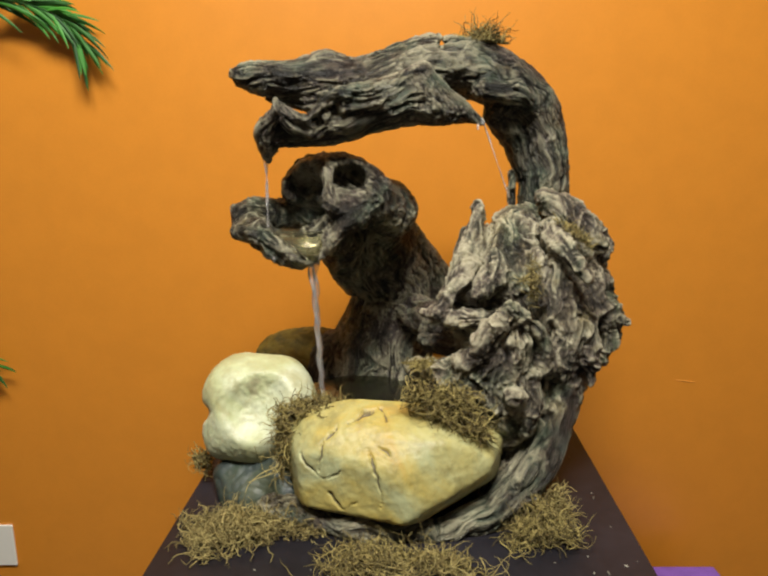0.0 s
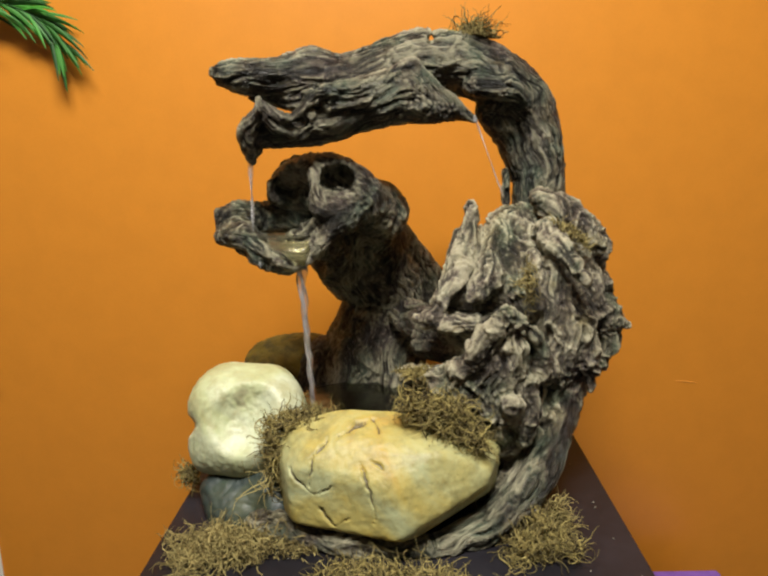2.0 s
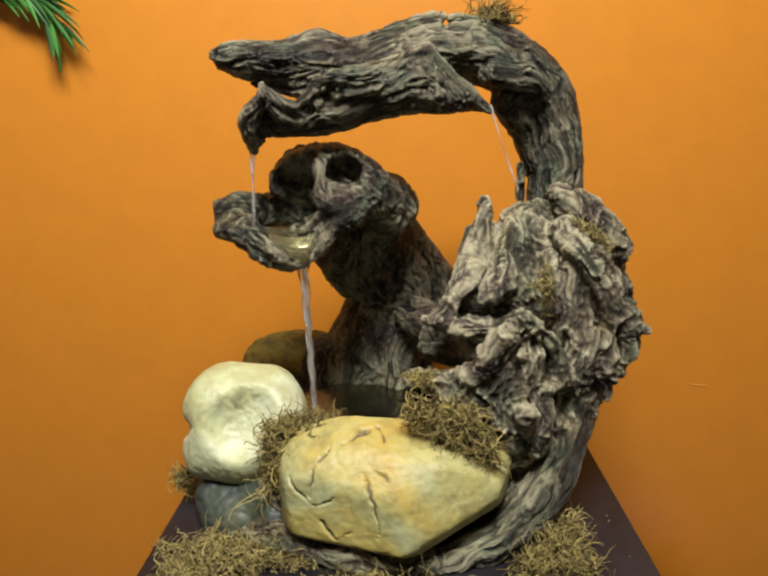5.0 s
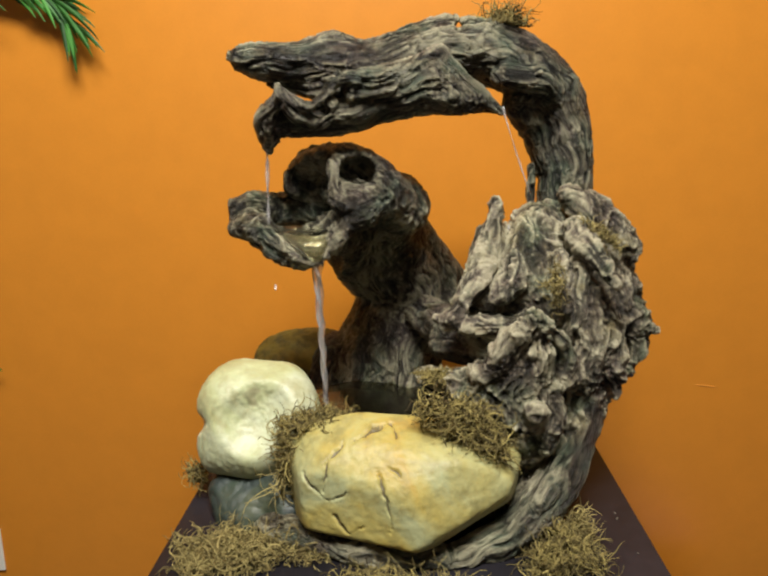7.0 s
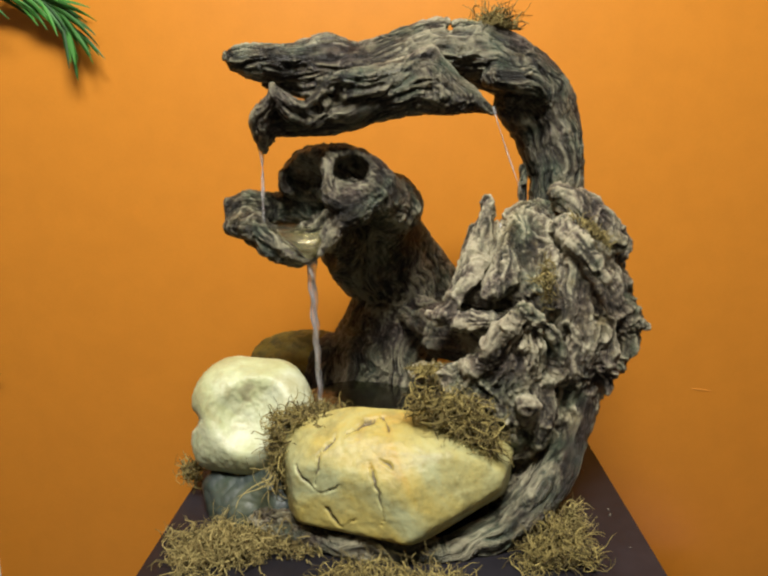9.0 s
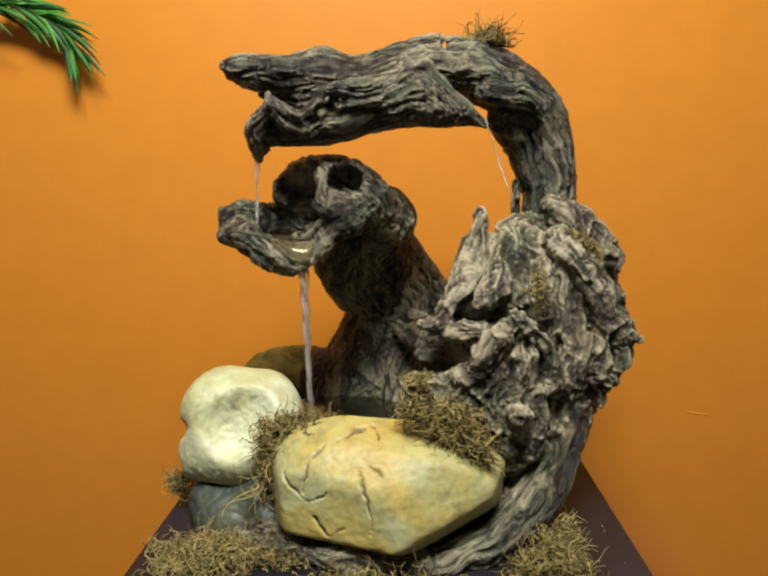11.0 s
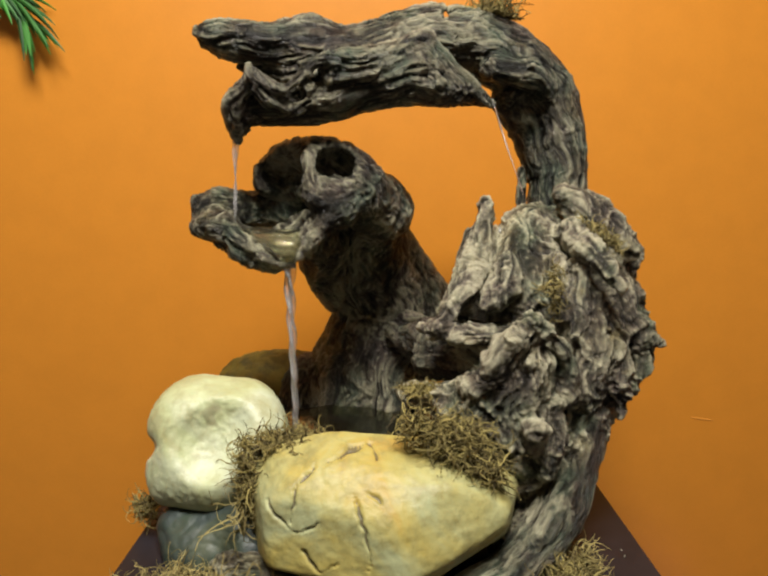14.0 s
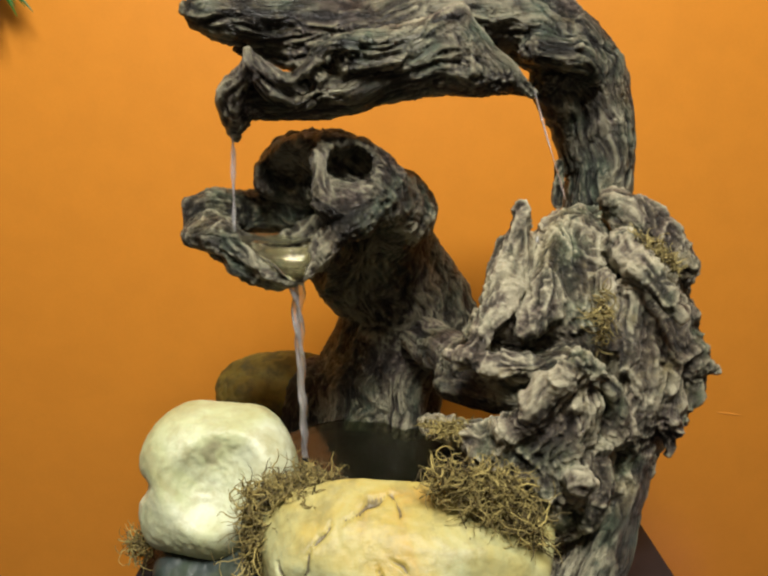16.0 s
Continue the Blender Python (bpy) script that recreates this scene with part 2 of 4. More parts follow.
class Sculpt:
    """A solid made of rounded limbs, blended, carved and turned into one mesh."""

    def __init__(self, limbs, cell, margin=0.03):
        self.limbs = [spline(l) for l in limbs]
        rows = np.vstack(self.limbs)
        low = (rows[:, :3] - rows[:, 3:]).min(0) - margin
        high = (rows[:, :3] + rows[:, 3:]).max(0) + margin
        self.cell, self.low = cell, low
        self.axes = [np.arange(low[i], high[i], cell, dtype=np.float32) for i in range(3)]
        self.field = np.full([len(a) for a in self.axes], 0.05, np.float32)

    def window(self, low, high):
        s = []
        for i in range(3):
            a = int(max(0, np.searchsorted(self.axes[i], low[i])))
            s.append(slice(a, int(max(a, np.searchsorted(self.axes[i], high[i])))))
        return tuple(s)

    def distance(self, rows, reach):
        whole = self.window((rows[:, :3] - rows[:, 3:]).min(0) - reach, (rows[:, :3] + rows[:, 3:]).max(0) + reach)
        start = [s.start for s in whole]
        d = np.full(self.field[whole].shape, 0.05, np.float32)
        for a, b in zip(rows[:-1], rows[1:]):
            r = max(a[3], b[3]) + reach
            w = self.window(np.minimum(a, b)[:3] - r, np.maximum(a, b)[:3] + r)
            w = tuple(slice(max(w[i].start, whole[i].start), min(w[i].stop, whole[i].stop)) for i in range(3))
            x, y, z = np.ix_(*[self.axes[i][w[i]] for i in range(3)])
            ab = (b - a)[:3]
            h = np.clip(((x - a[0]) * ab[0] + (y - a[1]) * ab[1] + (z - a[2]) * ab[2]) / max(1e-9, ab @ ab), 0, 1).astype(np.float32)
            e = np.sqrt((x - a[0] - h * ab[0]) ** 2 + (y - a[1] - h * ab[1]) ** 2 + (z - a[2] - h * ab[2]) ** 2) - (a[3] + h * (b[3] - a[3]))
            local = tuple(slice(w[i].start - start[i], w[i].stop - start[i]) for i in range(3))
            d[local] = np.minimum(d[local], e)
        return whole, d

    def blend(self, soft=0.012):
        for rows in self.limbs:
            w, d = self.distance(rows, 0.03)
            f = self.field[w]
            h = np.maximum(soft - np.abs(f - d), 0) / soft
            self.field[w] = np.minimum(f, d) - h * h * soft * 0.25
        return self

    def carve(self, cuts, soft=0.008):
        for rows in (spline(c) for c in cuts):
            w, d = self.distance(rows, 0.03)
            f, d = self.field[w], -d
            h = np.maximum(soft - np.abs(f - d), 0) / soft
            self.field[w] = np.maximum(f, d) + h * h * soft * 0.25
        return self

    def clip_floor(self, z):
        self.field = np.maximum(self.field, (z - self.axes[2])[None, None, :])
        return self

    def surface(self):
        f = self.field
        n = f.shape
        c = [f[a:n[0] - 1 + a, b:n[1] - 1 + b, d:n[2] - 1 + d] for a in (0, 1) for b in (0, 1) for d in (0, 1)]
        neg = sum((q < 0).astype(np.int8) for q in c)
        cells = np.argwhere((neg > 0) & (neg < 8))
        index = np.full(neg.shape, -1, np.int64)
        index[tuple(cells.T)] = np.arange(len(cells))
        corner = np.array([(a, b, d) for a in (0, 1) for b in (0, 1) for d in (0, 1)])
        value = np.stack([q[tuple(cells.T)] for q in c], 1)
        total, count = np.zeros((len(cells), 3)), np.zeros(len(cells))
        for i in range(8):
            for j in range(i + 1, 8):
                if abs(corner[i] - corner[j]).sum() != 1:
                    continue
                cross = (value[:, i] < 0) != (value[:, j] < 0)
                t = value[:, i] / np.where(cross, value[:, i] - value[:, j], 1)
                total += np.where(cross[:, None], corner[i] + t[:, None] * (corner[j] - corner[i]), 0)
                count += cross
        verts = (cells + total / count[:, None]) * self.cell + self.low
        faces = []
        for axis in range(3):
            u, v = (axis + 1) % 3, (axis + 2) % 3
            lo, hi = [slice(None)] * 3, [slice(None)] * 3
            lo[axis], hi[axis] = slice(0, -1), slice(1, None)
            a, b = f[tuple(lo)] < 0, f[tuple(hi)] < 0
            at = np.argwhere(a != b)
            at = at[(at[:, u] > 0) & (at[:, v] > 0) & (at[:, u] < n[u] - 1) & (at[:, v] < n[v] - 1)]
            turn = a[tuple(at.T)]
            eu, ev = np.eye(3, dtype=int)[u], np.eye(3, dtype=int)[v]
            q = np.stack([index[tuple((at - s * eu - t * ev).T)] for s, t in ((1, 1), (0, 1), (0, 0), (1, 0))], 1)
            faces.append(np.where(turn[:, None], q, q[:, ::-1]))
        return verts, np.vstack(faces)

    def grain(self, verts, along, across):
        """For each vertex a coordinate that runs slowly along the nearest limb and fast across it."""
        best, out = np.full(len(verts), 9.0), np.zeros((len(verts), 3))
        for k, rows in enumerate(self.limbs):
            e = GRAD[k * 5 + 3]
            low, high = rows[:, :3].min(0) - rows[:, 3].max() - 0.03, rows[:, :3].max(0) + rows[:, 3].max() + 0.03
            near = np.where(((verts > low) & (verts < high)).all(1))[0]
            if not len(near):
                continue
            p, s = verts[near], 0.0
            axis, depth, coord = np.full(len(near), 9.0), np.full(len(near), 9.0), np.zeros((len(near), 3))
            for a, b in zip(rows[:-1], rows[1:]):
                ab = (b - a)[:3]
                size = np.linalg.norm(ab) + 1e-9
                h = np.clip((p - a[:3]) @ ab / size ** 2, 0, 1)
                off = p - a[:3] - h[:, None] * ab
                d = np.linalg.norm(off, axis=1)
                hit = d < axis
                axis = np.where(hit, d, axis)
                depth = np.where(hit, d - (a[3] + h * (b[3] - a[3])), depth)
                coord = np.where(hit[:, None], off * across + e * ((s + h * size) * along)[:, None] + 17.3 * k, coord)
                s += size
            hit = depth < best[near]
            best[near] = np.where(hit, depth, best[near])
            out[near] = np.where(hit[:, None], coord, out[near])
        return out


def mesh_from(name, verts, faces):
    me = bpy.data.meshes.new(name)
    me.vertices.add(len(verts))
    me.vertices.foreach_set("co", np.asarray(verts, np.float32).ravel())
    me.loops.add(faces.size)
    me.loops.foreach_set("vertex_index", faces.astype(np.int32).ravel())
    me.polygons.add(len(faces))
    me.polygons.foreach_set("loop_start", np.arange(0, faces.size, 4, dtype=np.int32))
    me.polygons.foreach_set("use_smooth", np.ones(len(faces), bool))
    me.update(calc_edges=True)
    return me


def normals_of(me):
    out = np.zeros(len(me.vertices) * 3, np.float32)
    me.vertex_normals.foreach_get("vector", out)
    return out.reshape(-1, 3)


def store(me, name, kind, values):
    me.attributes.new(name, kind, "POINT").data.foreach_set("vector" if kind == "FLOAT_VECTOR" else "value", np.asarray(values, np.float32).ravel())


def wooden(name, sculpt, material, parent, label, depth=0.006, knots=0.004, bend=0.005, coarse=0.006, bark=0.003, chips=0.002, cut=0.0035):
    sculpt.field += 0.0025
    verts, faces = sculpt.surface()
    me = mesh_from(name, verts, faces)
    n = normals_of(me)
    warp = np.stack([gnoise(verts * 22 + 5 * i) for i in range(3)], 1)
    jitter = np.stack([gnoise(verts * 17 + 60 + 9 * i) + 0.5 * gnoise(verts * 42 + 80 + 9 * i) for i in range(3)], 1)
    q = sculpt.grain(verts, 9.0, 62.0) + warp * 0.9
    lump = gnoise(verts * 26) + 0.5 * gnoise(verts * 55 + 9)
    r0 = 1 - 2.6 * np.abs(gnoise(q * 0.5 + 71))
    r1 = 1 - 2.6 * np.abs(gnoise(q))
    r2 = 1 - 2.6 * np.abs(gnoise(q * 2.1 + 31))
    r3 = gnoise(q * 4.3 + 11)
    wild = np.clip(0.7 + 1.8 * gnoise(verts * 13 + 40), 0.3, 1.4)
    fine = 0.5 * r1 + 0.36 * r2 + 0.28 * r3 - 0.2
    big = r0 - 0.3
    w = verts * (24, 24, 13) + 1.0 * warp
    flake, weight = 0, 1.0
    for octave in range(4):
        sharp = (1 - 2.0 * np.abs(gnoise(w * 2.05 ** octave + 13 * octave))) ** 2
        flake = flake + sharp * weight * 0.55 ** octave
        weight = np.clip(sharp * 1.4, 0.15, 1)
    flake = flake - 0.75
    deep = np.clip(0.55 + 1.6 * gnoise(verts * 19 + 90), 0, 1)
    groove = deep * np.exp(-(gnoise(q * 0.85 + 47) / 0.055) ** 2) + 0.6 * np.exp(-(gnoise(q * 1.9 + 23) / 0.06) ** 2)
    w2 = verts * (75, 75, 46) + 1.6 * warp + 0.25 * q
    chip = (1 - 2.2 * np.abs(gnoise(w2))) ** 2 + 0.5 * (1 - 2.2 * np.abs(gnoise(w2 * 2.1 + 5))) ** 2 - 0.7
    move = (depth * fine + coarse * big) * wild + knots * lump + bark * flake + chips * chip - cut * groove
    me.vertices.foreach_set("co", (verts + n * move[:, None] + bend * jitter).astype(np.float32).ravel())
    store(me, "grain", "FLOAT_VECTOR", q)
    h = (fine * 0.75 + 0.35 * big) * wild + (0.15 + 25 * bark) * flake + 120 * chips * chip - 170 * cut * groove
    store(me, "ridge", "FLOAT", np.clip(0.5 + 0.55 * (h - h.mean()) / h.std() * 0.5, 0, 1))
    me.update()
    me.materials.append(material)
    ob = new(name, me)
    ob.parent = parent
    return tagged(ob, label)


def stony(name, sculpt, material, parent, label, lumps=0.004, cracks=(), rough=0.0, reach=0.93, cut=0.004, patch=None):
    verts, faces = sculpt.surface()
    me = mesh_from(name, verts, faces)
    n = normals_of(me)
    move = lumps * (gnoise(verts * 13 + 3) + 0.2 * gnoise(verts * 37)) + 0.0009 * gnoise(verts * 110) + rough * np.abs(gnoise(verts * 55 + 20))
    if patch:
        gap = np.linalg.norm(verts - np.array(patch[:3]), axis=1) + 0.012 * gnoise(verts * 40 + 50)
        pit = np.clip(1.3 - gap / patch[3], 0, 1)
        move -= pit * (0.0028 * np.abs(gnoise(verts * 95 + 4)) + 0.0022 * np.abs(gnoise(verts * 48 + 8)))
    line = np.full(len(verts), 1.0)
    for c in cracks:
        rows = spline([(*p, 0.002) for p in c], 8)
        bent = verts + 0.004 * np.stack([gnoise(verts * 90 + 7 * i) for i in range(3)], 1)
        near = np.full(len(verts), 1.0)
        for a, b in zip(rows[:-1, :3], rows[1:, :3]):
            h = np.clip((bent - a) @ (b - a) / max(1e-9, (b - a) @ (b - a)), 0, 1)
            gap = bent - a - h[:, None] * (b - a)
            near = np.minimum(near, np.sqrt(gap[:, 0] ** 2 + gap[:, 2] ** 2 + 0.02 * gap[:, 1] ** 2))
        near = np.where(verts[:, 1] < reach, near, 1.0)
        line = np.minimum(line, near / (0.0034 * np.clip(0.8 + 1.0 * gnoise(verts * 50), 0.35, 1.5)))
    if patch:
        line = np.minimum(line, 1 - 0.75 * pit * np.clip(0.35 + 2.2 * gnoise(verts * 60 + 33), 0, 1))
    line = np.clip(line, 0, 1)
    move -= cut * (1 - line)
    me.vertices.foreach_set("co", (verts + n * move[:, None]).astype(np.float32).ravel())
    store(me, "ridge", "FLOAT", line)
    me.update()
    me.materials.append(material)
    ob = new(name, me)
    ob.parent = parent
    return tagged(ob, label)


# ---- the room ----
WALL_Y, TOP = 1.48, 0.75


def setting(name, size, material, label):
    return tagged(slab(name, size, material), label, kind="structure")


setting("wall_north", (-2.6, WALL_Y, 0, 2.6, WALL_Y + 0.12, 3.1), WALL, "smooth orange painted wall behind the fountain")
# South, west and east walls are unseen additions, kept dark to limit bounced light.
setting("wall_south", (-2.6, -3.12, 0, 2.6, -3.0, 3.1), TAUPE, "unseen taupe wall added to close the room")
setting("wall_west", (-2.72, -3.12, 0, -2.6, WALL_Y + 0.12, 3.1), TAUPE, "unseen taupe wall added to close the room")
setting("wall_east", (2.6, -3.12, 0, 2.72, WALL_Y + 0.12, 3.1), TAUPE, "unseen taupe wall added to close the room")
setting("floor", (-2.72, -3.12, -0.1, 2.72, WALL_Y + 0.12, 0), CARPET, "dark carpeted floor")
setting("ceiling", (-2.72, -3.12, 3.1, 2.72, WALL_Y + 0.12, 3.2), WHITE, "plain white ceiling")

# ---- the table ----
table = tagged(new("pedestal_table"), "black laminate pedestal table carrying the fountain", "table")
table.matrix_world = pose(0.03, 1.0, 0, 0, 0, -2.1)
slab("tabletop", (-0.335, -0.40, TOP - 0.03, 0.335, 0.40, TOP), TABLE, table, "scuffed black top", 0.003)
slab("cabinet_body", (-0.315, -0.38, 0.06, 0.315, 0.38, TOP - 0.03), TABLE, table, "", 0.002)
slab("plinth", (-0.295, -0.36, 0, 0.295, 0.36, 0.06), TABLE, table)

# ---- the fountain ----
fountain = tagged(new("driftwood_fountain"), "tabletop fountain of brown resin driftwood with painted stones", "fountain")

ARCH = []
limb(ARCH, (0.291, 1.175, 1.137, 0.044), (0.285, 1.175, 1.201, 0.045), (0.282, 1.175, 1.264, 0.046), (0.272, 1.172, 1.306, 0.047), (0.253, 1.165, 1.350, 0.048), (0.221, 1.155, 1.387, 0.048), (0.181, 1.140, 1.405, 0.048), (0.131, 1.132, 1.419, 0.046), (0.074, 1.125, 1.417, 0.046), (0.015, 1.112, 1.405, 0.040), (-0.042, 1.095, 1.395, 0.036), (-0.090, 1.075, 1.396, 0.032), (-0.142, 1.050, 1.392, 0.029), (-0.181, 1.025, 1.391, 0.024), (-0.207, 1.008, 1.394, 0.017), (-0.217, 1.000, 1.395, 0.010))
limb(ARCH, (0.141, 1.078, 1.338, 0.012), (0.085, 1.062, 1.348, 0.027), (0.028, 1.052, 1.357, 0.034), (-0.026, 1.048, 1.342, 0.034), (-0.080, 1.042, 1.325, 0.031), (-0.120, 1.042, 1.314, 0.025), (-0.154, 1.042, 1.313, 0.023), (-0.173, 1.045, 1.304, 0.019), (-0.181, 1.047, 1.287, 0.012), (-0.183, 1.048, 1.270, 0.004))
limb(ARCH, (-0.091, 1.008, 1.358, 0.008), (-0.075, 1.000, 1.370, 0.011), (-0.052, 1.006, 1.372, 0.011), (-0.014, 1.014, 1.376, 0.012), (0.026, 1.028, 1.388, 0.012), (0.058, 1.042, 1.407, 0.010), (0.070, 1.048, 1.396, 0.011), (0.097, 1.057, 1.370, 0.012), (0.127, 1.063, 1.347, 0.011), (0.153, 1.068, 1.330, 0.007))
limb(ARCH, (-0.059, 1.020, 1.357, 0.020), (-0.006, 1.028, 1.363, 0.022), (0.047, 1.042, 1.380, 0.022), (0.084, 1.056, 1.361, 0.018), (0.113, 1.062, 1.346, 0.016))
limb(ARCH, (-0.158, 1.003, 1.358, 0.006), (-0.150, 1.004, 1.346, 0.009), (-0.133, 1.008, 1.336, 0.009), (-0.114, 1.010, 1.334, 0.009), (-0.097, 1.008, 1.347, 0.009), (-0.087, 1.008, 1.362, 0.009))
limb(ARCH, (-0.151, 1.012, 1.335, 0.013), (-0.137, 1.016, 1.321, 0.013), (-0.115, 1.022, 1.312, 0.010), (-0.094, 1.020, 1.319, 0.009), (-0.088, 1.014, 1.334, 0.010))
limb(ARCH, (-0.158, 1.010, 1.345, 0.011), (-0.173, 1.024, 1.330, 0.014), (-0.182, 1.034, 1.309, 0.016), (-0.182, 1.044, 1.287, 0.011))
limb(ARCH, (-0.014, 1.100, 1.418, 0.018), (0.029, 1.110, 1.437, 0.020), (0.081, 1.120, 1.449, 0.016))
limb(ARCH, (0.115, 1.118, 1.443, 0.018), (0.162, 1.128, 1.439, 0.018), (0.193, 1.138, 1.429, 0.016))
limb(ARCH, (-0.123, 1.058, 1.411, 0.012), (-0.092, 1.070, 1.423, 0.014), (-0.056, 1.085, 1.416, 0.013))
limb(ARCH, (-0.171, 1.045, 1.365, 0.013), (-0.130, 1.060, 1.363, 0.018), (-0.088, 1.060, 1.362, 0.024))
limb(ARCH, (0.193, 1.140, 1.345, 0.027), (0.236, 1.165, 1.300, 0.028), (0.258, 1.175, 1.247, 0.028))
limb(ARCH, (0.160, 1.100, 1.381, 0.020), (0.198, 1.105, 1.378, 0.021), (0.235, 1.118, 1.365, 0.018), (0.248, 1.125, 1.350, 0.011))
limb(ARCH, (0.224, 1.165, 1.246, 0.006), (0.227, 1.165, 1.219, 0.009), (0.227, 1.165, 1.191, 0.008))
ARCH_CUT = []
limb(ARCH_CUT, (-0.147, 0.985, 1.346, 0.008), (-0.112, 0.990, 1.351, 0.012), (-0.084, 0.995, 1.378, 0.008), (-0.040, 1.022, 1.392, 0.009), (0.013, 1.045, 1.405, 0.009), (0.048, 1.055, 1.424, 0.006))
limb(ARCH_CUT, (0.076, 1.055, 1.419, 0.007), (0.106, 1.064, 1.384, 0.009), (0.141, 1.072, 1.352, 0.008))
limb(ARCH_CUT, (-0.100, 0.960, 1.320, 0.009), (-0.106, 1.035, 1.329, 0.009))
limb(ARCH_CUT, (0.183, 1.090, 1.329, 0.014), (0.208, 1.105, 1.331, 0.017), (0.236, 1.120, 1.329, 0.012))
limb(ARCH_CUT, (0.088, 1.070, 1.442, 0.006), (0.098, 1.160, 1.461, 0.006))
limb(ARCH_CUT, (-0.194, 0.975, 1.377, 0.006), (-0.155, 1.005, 1.377, 0.007), (-0.120, 1.030, 1.383, 0.006))
HEAD = []
limb(HEAD, (0.001, 1.150, 1.188, 0.050), (-0.017, 1.190, 1.150, 0.066), (-0.004, 1.235, 1.089, 0.076), (0.024, 1.262, 1.034, 0.082), (0.019, 1.268, 0.970, 0.090), (0.003, 1.262, 0.907, 0.097), (-0.008, 1.262, 0.824, 0.102))
limb(HEAD, (0.036, 1.220, 1.144, 0.022), (0.074, 1.250, 1.076, 0.032), (0.107, 1.255, 1.013, 0.038), (0.119, 1.250, 0.932, 0.045))
limb(HEAD, (-0.032, 1.270, 0.964, 0.028), (-0.059, 1.265, 0.923, 0.036), (-0.084, 1.260, 0.860, 0.050))
limb(HEAD, (-0.073, 1.120, 1.126, 0.034), (-0.074, 1.170, 1.090, 0.034), (-0.052, 1.225, 1.038, 0.030))
limb(HEAD, (-0.186, 1.115, 1.178, 0.027), (-0.143, 1.128, 1.180, 0.034), (-0.091, 1.135, 1.189, 0.042))
limb(HEAD, (-0.145, 1.110, 1.226, 0.026), (-0.121, 1.130, 1.237, 0.040), (-0.076, 1.120, 1.242, 0.044))
limb(HEAD, (-0.140, 1.090, 1.243, 0.016), (-0.110, 1.088, 1.253, 0.023), (-0.067, 1.075, 1.247, 0.033), (-0.036, 1.068, 1.226, 0.038), (-0.022, 1.072, 1.204, 0.041), (0.012, 1.120, 1.183, 0.045))
limb(HEAD, (-0.160, 1.078, 1.215, 0.009), (-0.158, 1.072, 1.234, 0.010), (-0.135, 1.070, 1.254, 0.011), (-0.105, 1.068, 1.266, 0.011), (-0.071, 1.058, 1.266, 0.012), (-0.040, 1.045, 1.255, 0.013))
limb(HEAD, (-0.152, 1.085, 1.214, 0.014), (-0.132, 1.100, 1.207, 0.016), (-0.106, 1.090, 1.208, 0.018))
limb(HEAD, (-0.082, 1.058, 1.265, 0.012), (-0.089, 1.040, 1.247, 0.012), (-0.091, 1.032, 1.226, 0.013), (-0.080, 1.026, 1.200, 0.017), (-0.049, 1.042, 1.194, 0.026), (-0.017, 1.058, 1.210, 0.026), (-0.017, 1.062, 1.239, 0.019), (-0.039, 1.058, 1.257, 0.013))
limb(HEAD, (-0.058, 1.062, 1.224, 0.030), (-0.037, 1.060, 1.217, 0.034))
limb(HEAD, (-0.046, 1.040, 1.183, 0.026), (-0.070, 1.034, 1.161, 0.018), (-0.086, 1.024, 1.144, 0.012))
limb(HEAD, (-0.086, 1.075, 1.148, 0.036), (-0.134, 1.065, 1.133, 0.030), (-0.177, 1.064, 1.137, 0.026), (-0.214, 1.072, 1.157, 0.025), (-0.228, 1.072, 1.159, 0.020))
limb(HEAD, (-0.239, 1.080, 1.189, 0.015), (-0.217, 1.088, 1.193, 0.018), (-0.195, 1.102, 1.188, 0.018))
limb(HEAD, (-0.236, 1.058, 1.156, 0.014), (-0.217, 1.052, 1.162, 0.019), (-0.193, 1.045, 1.152, 0.014))
limb(HEAD, (-0.235, 1.085, 1.171, 0.016), (-0.205, 1.100, 1.172, 0.020))
limb(HEAD, (-0.191, 1.035, 1.149, 0.009), (-0.170, 1.030, 1.137, 0.010), (-0.148, 1.020, 1.125, 0.009), (-0.127, 1.014, 1.117, 0.009), (-0.108, 1.014, 1.120, 0.008), (-0.093, 1.018, 1.136, 0.009), (-0.086, 1.024, 1.150, 0.009))
limb(HEAD, (-0.184, 1.045, 1.124, 0.015), (-0.148, 1.038, 1.115, 0.015), (-0.120, 1.036, 1.113, 0.012))
HEAD_CUT = []
limb(HEAD_CUT, (-0.116, 0.970, 1.237, 0.021), (-0.128, 1.062, 1.233, 0.026))
limb(HEAD_CUT, (-0.125, 0.980, 1.202, 0.020), (-0.128, 1.068, 1.194, 0.022))
limb(HEAD_CUT, (-0.176, 1.058, 1.162, 0.012), (-0.147, 1.054, 1.159, 0.019), (-0.111, 1.054, 1.167, 0.021))
limb(HEAD_CUT, (-0.173, 0.990, 1.176, 0.010), (-0.137, 0.980, 1.177, 0.022), (-0.102, 0.980, 1.183, 0.020))
limb(HEAD_CUT, (-0.057, 0.950, 1.238, 0.015), (-0.061, 1.053, 1.242, 0.018))
limb(HEAD_CUT, (-0.044, 0.950, 1.242, 0.017), (-0.046, 1.058, 1.245, 0.018))
STUMP = []
